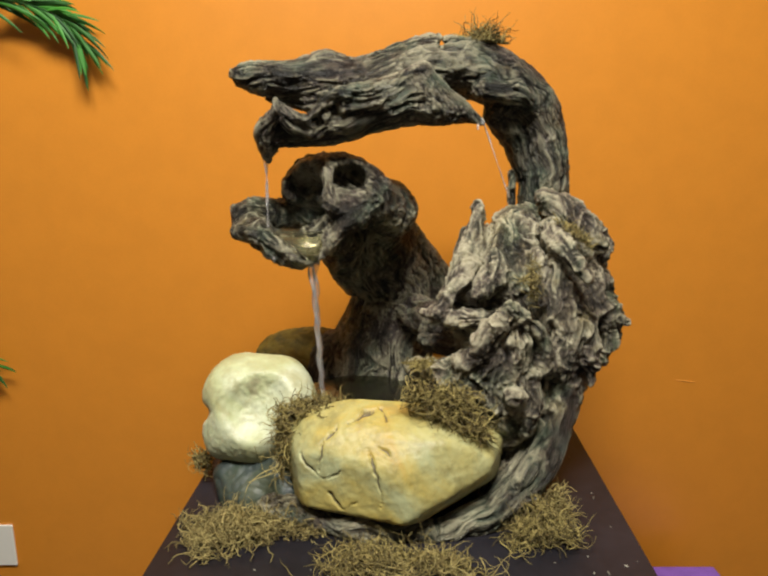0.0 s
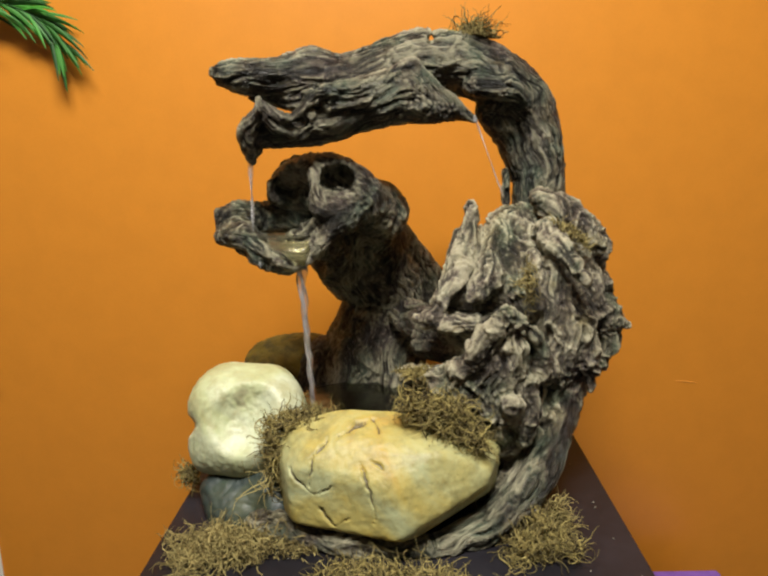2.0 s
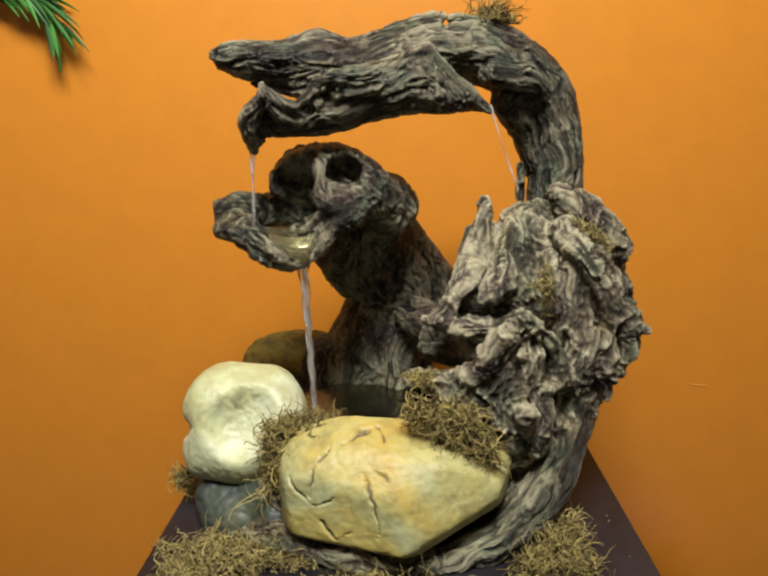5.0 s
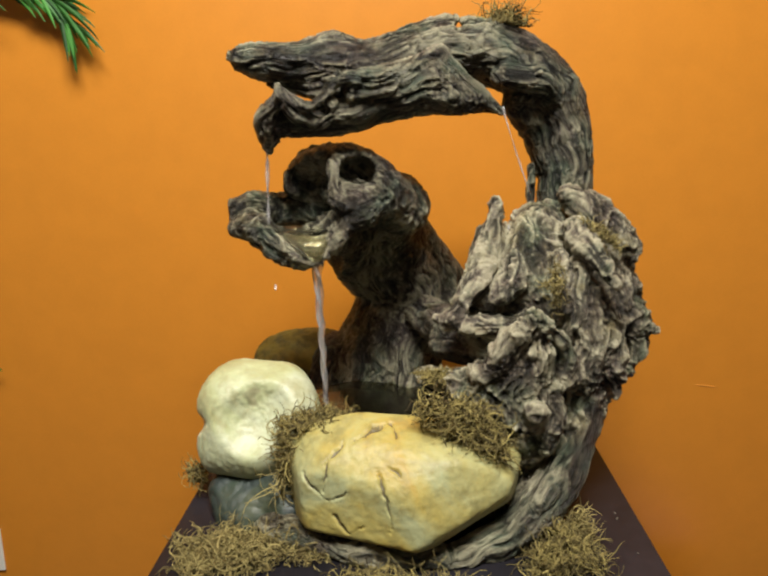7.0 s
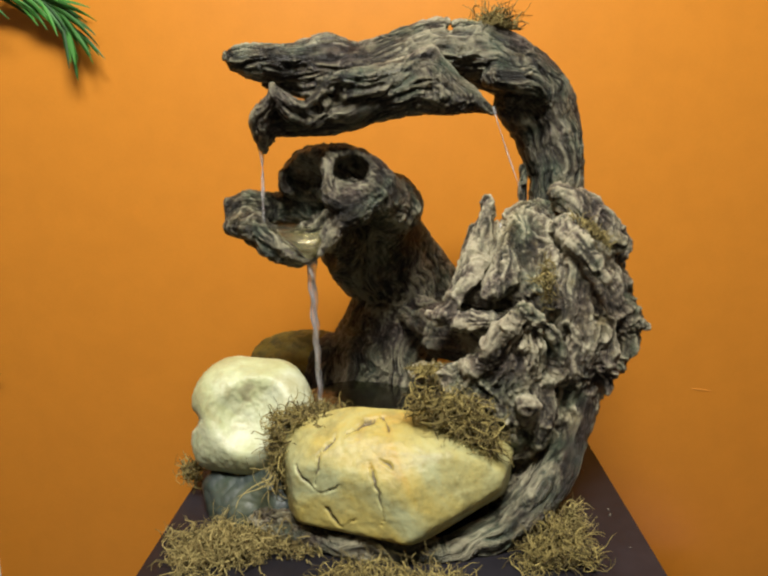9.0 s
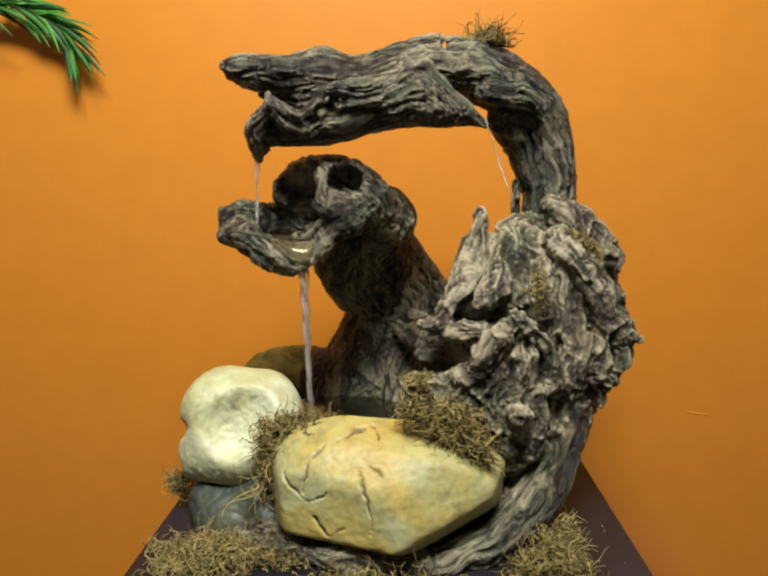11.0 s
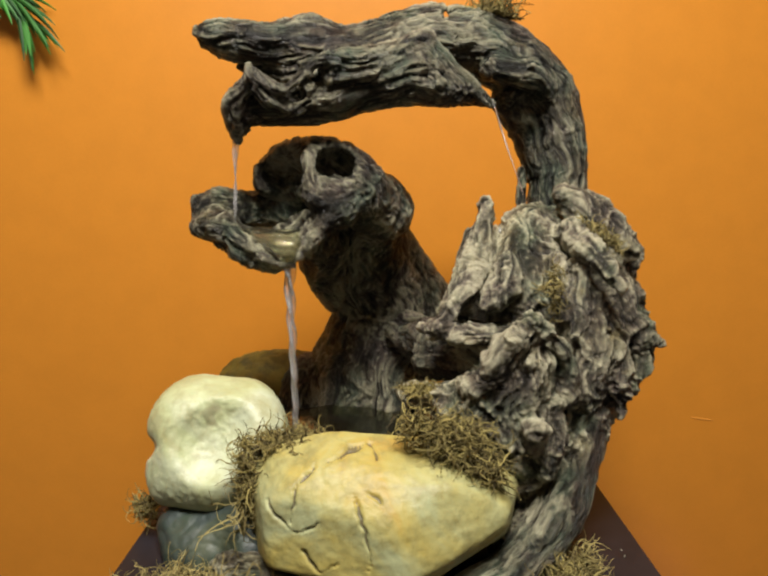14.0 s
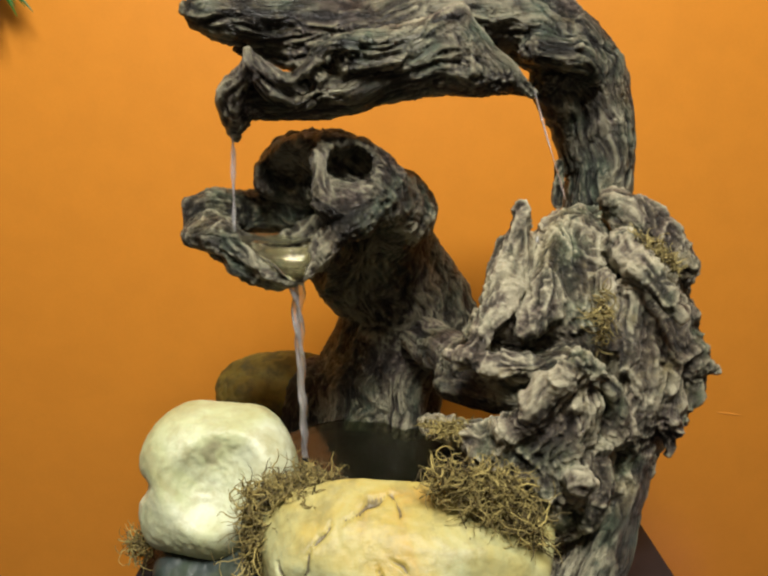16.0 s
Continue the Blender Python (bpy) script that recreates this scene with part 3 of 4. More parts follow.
limb(STUMP, (0.268, 1.140, 1.139, 0.057), (0.273, 1.110, 1.074, 0.083), (0.273, 1.075, 1.005, 0.090), (0.256, 1.040, 0.938, 0.087), (0.238, 1.000, 0.875, 0.072), (0.222, 0.970, 0.812, 0.057), (0.193, 0.930, 0.765, 0.042))
limb(STUMP, (0.225, 1.080, 1.151, 0.047), (0.214, 1.055, 1.102, 0.055), (0.235, 1.045, 1.055, 0.053), (0.269, 1.030, 1.025, 0.048))
limb(STUMP, (0.165, 1.080, 1.131, 0.030), (0.151, 1.060, 1.076, 0.036), (0.118, 1.040, 1.031, 0.029))
limb(STUMP, (0.309, 1.050, 1.119, 0.038), (0.326, 1.040, 1.056, 0.040))
limb(STUMP, (0.257, 1.055, 1.208, 0.016), (0.287, 1.045, 1.191, 0.024), (0.317, 1.035, 1.165, 0.023), (0.345, 1.020, 1.142, 0.014))
limb(STUMP, (0.336, 1.060, 1.170, 0.013), (0.363, 1.050, 1.139, 0.010), (0.353, 1.050, 1.111, 0.016))
limb(STUMP, (0.259, 1.020, 1.163, 0.020), (0.272, 0.980, 1.142, 0.018), (0.285, 0.955, 1.121, 0.015), (0.298, 0.940, 1.107, 0.009))
limb(STUMP, (0.303, 1.020, 1.069, 0.035), (0.345, 1.020, 1.032, 0.029), (0.384, 1.010, 1.017, 0.007))
limb(STUMP, (0.357, 1.030, 1.082, 0.011), (0.361, 1.030, 1.050, 0.016), (0.364, 1.020, 0.995, 0.021), (0.340, 1.010, 0.956, 0.021))
limb(STUMP, (0.297, 0.995, 1.050, 0.031), (0.312, 0.980, 0.999, 0.023), (0.322, 0.970, 0.962, 0.015), (0.324, 0.965, 0.927, 0.005))
limb(STUMP, (0.153, 1.070, 1.200, 0.007), (0.151, 1.065, 1.175, 0.014), (0.140, 1.050, 1.127, 0.019), (0.117, 1.010, 1.079, 0.019), (0.077, 0.980, 1.039, 0.008))
limb(STUMP, (0.130, 1.070, 1.157, 0.006), (0.126, 1.060, 1.117, 0.013), (0.139, 1.030, 1.074, 0.024))
limb(STUMP, (0.192, 1.040, 1.161, 0.007), (0.179, 1.020, 1.124, 0.017), (0.170, 1.000, 1.089, 0.021), (0.145, 0.985, 1.066, 0.011))
limb(STUMP, (0.222, 1.070, 1.181, 0.016), (0.211, 1.040, 1.121, 0.021), (0.217, 1.020, 1.069, 0.019))
limb(STUMP, (0.265, 0.990, 1.122, 0.012), (0.259, 0.970, 1.072, 0.012), (0.249, 0.950, 1.035, 0.007))
limb(STUMP, (0.237, 1.000, 1.128, 0.011), (0.239, 0.985, 1.092, 0.012), (0.237, 0.970, 1.057, 0.008))
limb(STUMP, (0.113, 1.040, 1.046, 0.027), (0.174, 1.040, 1.043, 0.034), (0.220, 1.030, 1.042, 0.032))
limb(STUMP, (0.063, 0.995, 1.035, 0.008), (0.111, 0.980, 1.031, 0.015), (0.166, 0.985, 1.029, 0.017), (0.214, 1.000, 1.033, 0.020))
limb(STUMP, (0.179, 0.900, 1.066, 0.008), (0.160, 0.905, 1.037, 0.016), (0.137, 0.910, 0.998, 0.019), (0.114, 0.920, 0.976, 0.016))
limb(STUMP, (0.182, 0.900, 1.066, 0.008), (0.213, 0.910, 1.046, 0.009), (0.233, 0.920, 1.021, 0.009), (0.242, 0.940, 0.972, 0.022))
limb(STUMP, (0.272, 0.990, 1.075, 0.027), (0.280, 0.980, 1.015, 0.032), (0.265, 0.970, 0.962, 0.031))
limb(STUMP, (0.188, 0.910, 1.056, 0.009), (0.188, 0.920, 1.017, 0.023), (0.169, 0.925, 0.978, 0.031), (0.134, 0.935, 0.952, 0.028))
limb(STUMP, (0.198, 0.950, 1.000, 0.037), (0.177, 0.945, 0.947, 0.047), (0.189, 0.935, 0.895, 0.038), (0.192, 0.925, 0.867, 0.022))
limb(STUMP, (0.188, 0.895, 0.932, 0.014), (0.187, 0.880, 0.940, 0.013))
limb(STUMP, (0.216, 0.920, 0.956, 0.013), (0.226, 0.905, 0.916, 0.012), (0.209, 0.900, 0.879, 0.010))
limb(STUMP, (0.044, 1.000, 0.947, 0.011), (0.073, 0.965, 0.956, 0.018), (0.117, 0.940, 0.945, 0.033), (0.162, 0.935, 0.919, 0.034))
STUMP_CUT = []
limb(STUMP_CUT, (0.217, 0.950, 1.151, 0.006), (0.216, 0.960, 1.105, 0.010), (0.214, 0.950, 1.062, 0.009))
limb(STUMP_CUT, (0.127, 0.940, 0.976, 0.007), (0.078, 0.980, 0.973, 0.008))
limb(STUMP_CUT, (0.257, 0.910, 0.975, 0.012), (0.277, 0.940, 1.011, 0.009))
limb(STUMP_CUT, (0.159, 0.950, 1.063, 0.009), (0.120, 0.960, 1.061, 0.006))
limb(STUMP_CUT, (0.241, 1.000, 1.189, 0.005), (0.229, 0.990, 1.160, 0.006))
limb(STUMP_CUT, (0.154, 1.020, 1.179, 0.005), (0.154, 1.000, 1.112, 0.006))
limb(STUMP_CUT, (0.324, 0.980, 1.101, 0.006), (0.286, 0.960, 1.075, 0.007))
limb(STUMP_CUT, (0.205, 0.870, 0.893, 0.007), (0.158, 0.860, 0.883, 0.010))
ROOTS = []
limb(ROOTS, (-0.039, 1.225, 1.025, 0.026), (-0.000, 1.222, 1.005, 0.032), (0.046, 1.205, 0.986, 0.034), (0.085, 1.120, 0.989, 0.036), (0.129, 1.050, 0.997, 0.040), (0.167, 1.020, 1.001, 0.045))
limb(ROOTS, (0.283, 1.000, 0.918, 0.041), (0.260, 0.960, 0.851, 0.036), (0.219, 0.900, 0.807, 0.034), (0.155, 0.860, 0.770, 0.027), (0.081, 0.835, 0.752, 0.019), (0.046, 0.825, 0.746, 0.007))
limb(ROOTS, (0.281, 0.960, 0.917, 0.012), (0.252, 0.925, 0.867, 0.011), (0.218, 0.885, 0.839, 0.010), (0.196, 0.860, 0.817, 0.009))
limb(ROOTS, (0.060, 0.830, 0.761, 0.018), (-0.010, 0.835, 0.763, 0.022), (-0.081, 0.850, 0.766, 0.023), (-0.149, 0.875, 0.768, 0.023), (-0.183, 0.900, 0.761, 0.016))
limb(ROOTS, (0.064, 1.210, 0.966, 0.035), (0.038, 1.190, 0.910, 0.034), (0.035, 1.165, 0.841, 0.030))
limb(ROOTS, (-0.050, 1.250, 0.918, 0.045), (-0.031, 1.225, 0.872, 0.055), (-0.042, 1.215, 0.812, 0.058))
limb(ROOTS, (-0.104, 1.270, 0.893, 0.035), (-0.115, 1.260, 0.850, 0.050), (-0.118, 1.250, 0.798, 0.058))
limb(ROOTS, (0.080, 1.060, 0.974, 0.025), (0.125, 1.020, 0.978, 0.024), (0.177, 1.000, 0.985, 0.027))
limb(ROOTS, (0.095, 1.050, 1.011, 0.025), (0.143, 1.040, 1.002, 0.034), (0.198, 1.030, 0.992, 0.040))
GREY_LIMBS = []
limb(GREY_LIMBS, (-0.176, 0.960, 0.813, 0.022), (-0.161, 0.940, 0.802, 0.023))
limb(GREY_LIMBS, (-0.187, 0.950, 0.784, 0.030), (-0.159, 0.920, 0.784, 0.026), (-0.145, 0.900, 0.774, 0.022))
limb(GREY_LIMBS, (-0.240, 0.960, 0.778, 0.033), (-0.217, 0.940, 0.759, 0.042), (-0.202, 0.920, 0.754, 0.035))
REAR_LIMBS = []
limb(REAR_LIMBS, (-0.241, 1.300, 0.867, 0.024), (-0.206, 1.300, 0.882, 0.033), (-0.161, 1.300, 0.887, 0.036), (-0.115, 1.300, 0.883, 0.034))
limb(REAR_LIMBS, (-0.207, 1.280, 0.841, 0.055), (-0.122, 1.280, 0.843, 0.055))
PALE_LIMBS = []
limb(PALE_LIMBS, (-0.225, 1.030, 0.907, 0.046), (-0.176, 1.030, 0.905, 0.046))
limb(PALE_LIMBS, (-0.249, 1.010, 0.897, 0.039), (-0.157, 1.000, 0.884, 0.037))
limb(PALE_LIMBS, (-0.257, 0.975, 0.828, 0.030), (-0.203, 0.965, 0.837, 0.038))
limb(PALE_LIMBS, (-0.222, 0.990, 0.869, 0.049), (-0.184, 0.985, 0.865, 0.056))
PALE_CUT = []
limb(PALE_CUT, (-0.207, 0.912, 0.908, 0.055), (-0.187, 0.920, 0.930, 0.055))
limb(PALE_CUT, (-0.305, 1.020, 0.856, 0.011), (-0.277, 0.930, 0.896, 0.010))
CELL = 0.0021
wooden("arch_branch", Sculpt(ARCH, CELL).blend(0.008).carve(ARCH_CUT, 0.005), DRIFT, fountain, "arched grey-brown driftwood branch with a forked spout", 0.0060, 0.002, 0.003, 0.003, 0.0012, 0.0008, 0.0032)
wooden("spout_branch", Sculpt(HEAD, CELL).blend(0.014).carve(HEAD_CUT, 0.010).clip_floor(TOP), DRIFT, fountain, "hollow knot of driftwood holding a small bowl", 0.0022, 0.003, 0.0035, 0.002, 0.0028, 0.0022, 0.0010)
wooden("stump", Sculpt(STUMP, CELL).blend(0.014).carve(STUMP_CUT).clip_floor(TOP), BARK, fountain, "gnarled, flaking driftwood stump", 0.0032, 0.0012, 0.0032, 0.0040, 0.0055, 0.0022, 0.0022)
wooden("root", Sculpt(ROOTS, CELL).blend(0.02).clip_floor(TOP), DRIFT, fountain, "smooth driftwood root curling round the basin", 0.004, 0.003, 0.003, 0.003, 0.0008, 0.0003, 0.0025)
stony("grey_stone", Sculpt(GREY_LIMBS, CELL).blend(0.03).clip_floor(TOP), GREY, fountain, "dark grey-green boulder under the pale stone", 0.008, (), 0.004)
stony("rear_stone", Sculpt(REAR_LIMBS, CELL).blend(0.03).clip_floor(TOP), OLIVE, fountain, "olive brown boulder at the back of the basin", 0.008, (), 0.006)
stony("pale_stone", Sculpt(PALE_LIMBS, CELL).blend(0.05).carve(PALE_CUT, 0.012), PALE, fountain, "pale cream dished stone, smooth", 0.0035, (), 0.0010, 0.99, 0.0025, (-0.199, 0.965, 0.916, 0.042))


def faceted(sculpt, planes, soft):
    """Fills the sculpt's grid with the solid cut by planes of (point, normal), its edges rounded."""
    x, y, z = np.ix_(*sculpt.axes)
    f = None
    for p, n in planes:
        n = Vector(n).normalized()
        d = (x - p[0]) * n[0] + (y - p[1]) * n[1] + (z - p[2]) * n[2]
        d = d.astype(np.float32)
        if f is None:
            f = d
        else:
            h = np.maximum(soft - np.abs(f - d), 0) / soft
            f = np.maximum(f, d) + h * h * soft * 0.25
    sculpt.field = f
    return sculpt


block = Sculpt([[(-0.10, 0.90, 0.84, 0.06), (0.02, 0.88, 0.84, 0.08), (0.15, 0.90, 0.87, 0.06)]], 0.0018, 0.04)
faceted(block, [
    ((-0.127, 0.860, 0.837), (-1, -0.35, -0.05)), ((-0.110, 0.870, 0.889), (-0.8, -0.4, 0.6)), ((-0.067, 0.885, 0.912), (-0.35, -0.35, 1)),
    ((0.012, 0.905, 0.919), (0.05, -0.28, 1)), ((0.130, 0.890, 0.888), (0.5, -0.25, 0.9)), ((0.166, 0.880, 0.842), (1, -0.35, -0.1)),
    ((0.130, 0.846, 0.797), (0.6, -0.45, -0.7)), ((0.067, 0.835, 0.778), (0.5, -0.5, -0.7)), ((-0.066, 0.840, 0.785), (-0.15, -0.35, -1)), ((0.018, 0.825, 0.775), (0.02, -0.3, -1)),
    ((0.011, 0.808, 0.872), (0.02, -1, 0.45)), ((0.050, 0.811, 0.860), (0.30, -1, 0.32)), ((-0.064, 0.825, 0.856), (-0.30, -1, 0.10)), ((-0.044, 0.845, 0.897), (-0.1, -0.8, 0.75)), ((0.111, 0.828, 0.815), (0.5, -0.8, -0.40)), ((0, 0.925, 0.85), (0, 1, 0.1))], 0.008)
CRACKS = [
    [(-0.065, 0.860, 0.907), (-0.077, 0.850, 0.895), (-0.082, 0.845, 0.891)],
    [(-0.086, 0.840, 0.889), (-0.090, 0.830, 0.864), (-0.091, 0.828, 0.850)],
    [(-0.118, 0.850, 0.865), (-0.098, 0.830, 0.849), (-0.081, 0.825, 0.841), (-0.060, 0.820, 0.855)],
    [(-0.075, 0.825, 0.822), (-0.058, 0.825, 0.801), (-0.040, 0.820, 0.813)],
    [(-0.030, 0.825, 0.896), (-0.016, 0.815, 0.872), (-0.006, 0.810, 0.834), (-0.004, 0.820, 0.787)],
    [(-0.052, 0.870, 0.908), (-0.024, 0.880, 0.915), (-0.003, 0.890, 0.916), (0.004, 0.870, 0.910)],
    [(-0.016, 0.820, 0.891), (0.001, 0.820, 0.884), (0.007, 0.815, 0.879)],
    [(0.039, 0.850, 0.895), (0.060, 0.860, 0.894), (0.074, 0.855, 0.889)],
]
stony("yellow_stone", block, YELLOW, fountain, "cracked yellow ochre boulder, glossy", 0.0025, CRACKS, 0.0012)

# basin and its water
bm = bmesh.new()
bmesh.ops.create_cone(bm, cap_ends=True, segments=64, radius1=0.20, radius2=0.20, depth=0.004, matrix=Matrix.Translation((0.0, 1.03, 0.866)) @ Matrix.Diagonal((0.85, 0.75, 1, 1)))
part("pool_water", bm, POND, fountain, "dark still water in the basin")
bm = bmesh.new()
bmesh.ops.create_cone(bm, cap_ends=True, segments=64, radius1=0.20, radius2=0.205, depth=0.10, matrix=Matrix.Translation((0.0, 1.03, 0.80)) @ Matrix.Diagonal((0.85, 0.75, 1, 1)))
part("basin", bm, GREY, fountain, "dark basin floor")

# ---- moss ----


def moss(label, x, y, z, rx, ry, rz, count, material, lean=(0, 0, 0), seed=1, size=0.022, turn=0.0, floor=True):
    rng = random.Random(seed)
    bm = bmesh.new()
    spin = Matrix.Rotation(radians(turn), 3, "Y")
    nests = [(rng.uniform(0, 6.283), rng.random() ** 0.6, rng.uniform(0.6, 1.5)) for _ in range(9)]
    for _ in range(int(count * 0.5)):
        a, r, tall = nests[rng.randrange(9)]
        a, r = (rng.uniform(0, 6.283), rng.random() ** 0.55) if rng.random() < 0.45 else (a + rng.gauss(0, 0.35), min(1.1, abs(r + rng.gauss(0, 0.16))))
        edge = 1 + 0.28 * math.sin(3 * a + seed) + 0.15 * math.sin(7 * a + 2 * seed)
        up = rng.uniform(0 if floor else -1, 1) * math.sqrt(max(0.0, 1 - r * r)) * tall
        p = spin @ Vector((rx * edge * r * math.cos(a), ry * edge * r * math.sin(a), rz * up))
        way = Vector((rng.gauss(0, 1), rng.gauss(0, 1), rng.gauss(0.1, 0.6))) + Vector(lean)
        way.normalize()
        axis = Vector((rng.gauss(0, 1), rng.gauss(0, 1), rng.gauss(0, 1))).normalized()
        bendy = Matrix.Rotation(rng.choice((-1, 1)) * rng.uniform(0.15, 0.75), 3, axis)
        w, step = rng.uniform(0.0006, 0.0014), size * rng.uniform(0.6, 1.9) / 9
        ring = []
        for k in range(10):
            side = way.orthogonal().normalized() * w * (1 - k / 14)
            other = way.cross(side)
            ring.append([bm.verts.new(p + side), bm.verts.new(p - 0.5 * side + 0.87 * other), bm.verts.new(p - 0.5 * side - 0.87 * other)])
            p = p + way * step
            way = (bendy @ way + Vector((rng.gauss(0, 0.2), rng.gauss(0, 0.2), rng.gauss(0, 0.18)))).normalized()
            if floor and p.z < 0.001:
                p.z, way.z = 0.001, abs(way.z)
        for q, s in zip(ring[:-1], ring[1:]):
            for i in range(3):
                bm.faces.new((q[i], q[(i + 1) % 3], s[(i + 1) % 3], s[i]))
    ob = part("moss_clump", bm, material)
    ob.location = (x, y, z)
    return tagged(ob, label, "moss", "moss on and round the fountain", "stuff")


moss("loose clump of dry olive moss on the black tabletop", -0.205, 0.835, TOP, 0.085, 0.045, 0.026, 2660, MOSS, (0, 0, 0.25), 1, 0.026)
moss("flat clump of dry brown moss before the fountain", 0.0, 0.765, TOP, 0.085, 0.03, 0.018, 1819, MOSS_BROWN, (0, 0, 0.1), 2)
moss("few pale curls of moss before the fountain", 0.03, 0.745, TOP, 0.10, 0.025, 0.012, 224, MOSS, (0, 0, 0.4), 22, 0.04)
moss("green moss tucked in the stump's hollow", *(0.221, 0.955, 1.095), 0.012, 0.012, 0.03, 224, MOSS, (0, -0.2, 0), 24, 0.016, 0, False)
moss("yellow-green moss on the stump's shoulder", *(0.294, 0.995, 1.161), 0.028, 0.012, 0.008, 336, MOSS, (0, -0.2, 0.1), 25, 0.012, 35, False)
moss("dry yellow-green moss clump on the black tabletop", 0.225, 0.835, TOP, 0.042, 0.045, 0.032, 1540, MOSS_BROWN, (0, 0, 0.3), 3, 0.026)
moss("small tuft of yellow-green moss on the black tabletop", 0.255, 0.875, TOP, 0.015, 0.015, 0.045, 489, MOSS, (0.1, 0, 0.8), 13)
moss("brown moss clump draped on the yellow stone", *(0.093, 0.885, 0.920), 0.058, 0.026, 0.030, 3080, MOSS_BROWN, (0.1, -0.2, -0.2), 4, 0.024, 28, False)
moss("brown moss wedged between two stones", *(-0.108, 0.930, 0.904), 0.045, 0.03, 0.010, 1260, MOSS_BROWN, (0, -0.2, 0), 5, 0.02, 0, False)
moss("brown moss hanging between two stones", *(-0.143, 0.910, 0.866), 0.010, 0.018, 0.042, 840, MOSS_BROWN, (-0.1, -0.2, -0.6), 6, 0.024, -15, False)
moss("long pale strands of moss hanging between two stones", *(-0.153, 0.895, 0.826), 0.008, 0.01, 0.03, 60, MOSS, (-0.1, -0.2, -1.0), 16, 0.05, 0, False)
moss("tuft of dry moss on the arched branch", *(0.160, 1.120, 1.454), 0.028, 0.02, 0.014, 588, MOSS_BROWN, (0.1, 0, 0.5), 7, 0.028)
moss("short olive moss on the foot of the stump", 0.066, 0.950, 0.966, 0.032, 0.014, 0.005, 800, MOSS_BROWN, (0.2, -0.2, 0), 26, 0.010, 0, False)
moss("small tuft of moss behind the pale stone", *(-0.302, 1.000, 0.779), 0.014, 0.02, 0.014, 364, MOSS_BROWN, (-0.3, 0, -0.3), 8, 0.02, 0, False)

crumbs = random.Random(5)
bm = bmesh.new()
for _ in range(75):
    side = crumbs.choice((-1, 1))
    x, y = 0.03 + side * crumbs.uniform(0.10, 0.31), crumbs.uniform(0.70, 1.15)
    if side < 0 and y > 0.95:
        continue
    r = crumbs.uniform(0.0006, 0.0018)
    m = Matrix.Translation((x, y, TOP + r * 0.5)) @ Matrix.Rotation(crumbs.uniform(0, 6), 4, "Z") @ Matrix.Diagonal((crumbs.uniform(1, 4), 1, 0.6, 1))
    bmesh.ops.create_icosphere(bm, subdivisions=1, radius=r, matrix=m)
tagged(part("moss_crumbs", bm, leaf_material("pale_crumbs", (0.05, 0.045, 0.03), (0.26, 0.25, 0.20), 0.8)), "pale crumbs of moss and dust on the black tabletop", "crumbs", "", "stuff")

# ---- things on the wall ----
outlet = tagged(new("wall_outlet"), "ivory plastic power outlet on the orange wall", "outlet")
outlet.location = (-0.978, WALL_Y, 0.297)
slab("cover_plate", (-0.04, -0.006, -0.057, 0.04, 0, 0.057), PLASTIC, outlet, "", 0.002)
slab("socket", (-0.034, -0.008, 0.006, -0.006, -0.005, 0.034), SLOT, outlet, "dark socket", 0.002)
slab("socket", (-0.034, -0.008, -0.034, -0.006, -0.005, -0.006), SLOT, outlet, "dark socket", 0.002)

# Stand-in for a purple thing that was not identified; its box form is assumed.
purple_thing = tagged(new("purple_box"), "purple box-shaped thing on the floor", "box")
purple_thing.location = (0.70, 1.28, 0)
slab("box_body", (-0.10, -0.12, 0, 0.10, 0.12, 0.26), PURPLE, purple_thing, "", 0.012)
slab("box_lid", (-0.105, -0.125, 0.26, 0.105, 0.125, 0.29), PURPLE, purple_thing, "", 0.008)

bm = bmesh.new()
bmesh.ops.create_uvsphere(bm, u_segments=16, v_segments=8, radius=1.0, matrix=Matrix.Translation((0.725, 1.480, 0.737)) @ Matrix.Rotation(0.12, 4, "Y") @ Matrix.Diagonal((0.026, 0.0010, 0.0022, 1)))
part("wall_scuff", bm, plain("scuffed_paint", (0.665, 0.262, 0.032), 0.5, 80.0, 0.1, 0.2), bpy.data.objects["wall_north"], "pale scuff in the paint")

# ---- palm ----
palm = tagged(new("potted_palm"), "artificial green palm with drooping feathery fronds", "plant")
palm.location = (-1.15, 1.25, 0)


def tube(bm, rows, sides=6):
    ring = []
    for k, r in enumerate(rows):
        p = Vector(r[:3])
        way = (Vector(rows[min(k + 1, len(rows) - 1)][:3]) - Vector(rows[max(k - 1, 0)][:3])).normalized()
        side = way.orthogonal().normalized()
        up = way.cross(side)
        ring.append([bm.verts.new(p + r[3] * (math.cos(6.2832 * i / sides) * side + math.sin(6.2832 * i / sides) * up)) for i in range(sides)])
    for a, b in zip(ring[:-1], ring[1:]):
        for i in range(sides):
            bm.faces.new((a[i], a[(i + 1) % sides], b[(i + 1) % sides], b[i]))
    bm.faces.new(ring[0][::-1])
    bm.faces.new(ring[-1])


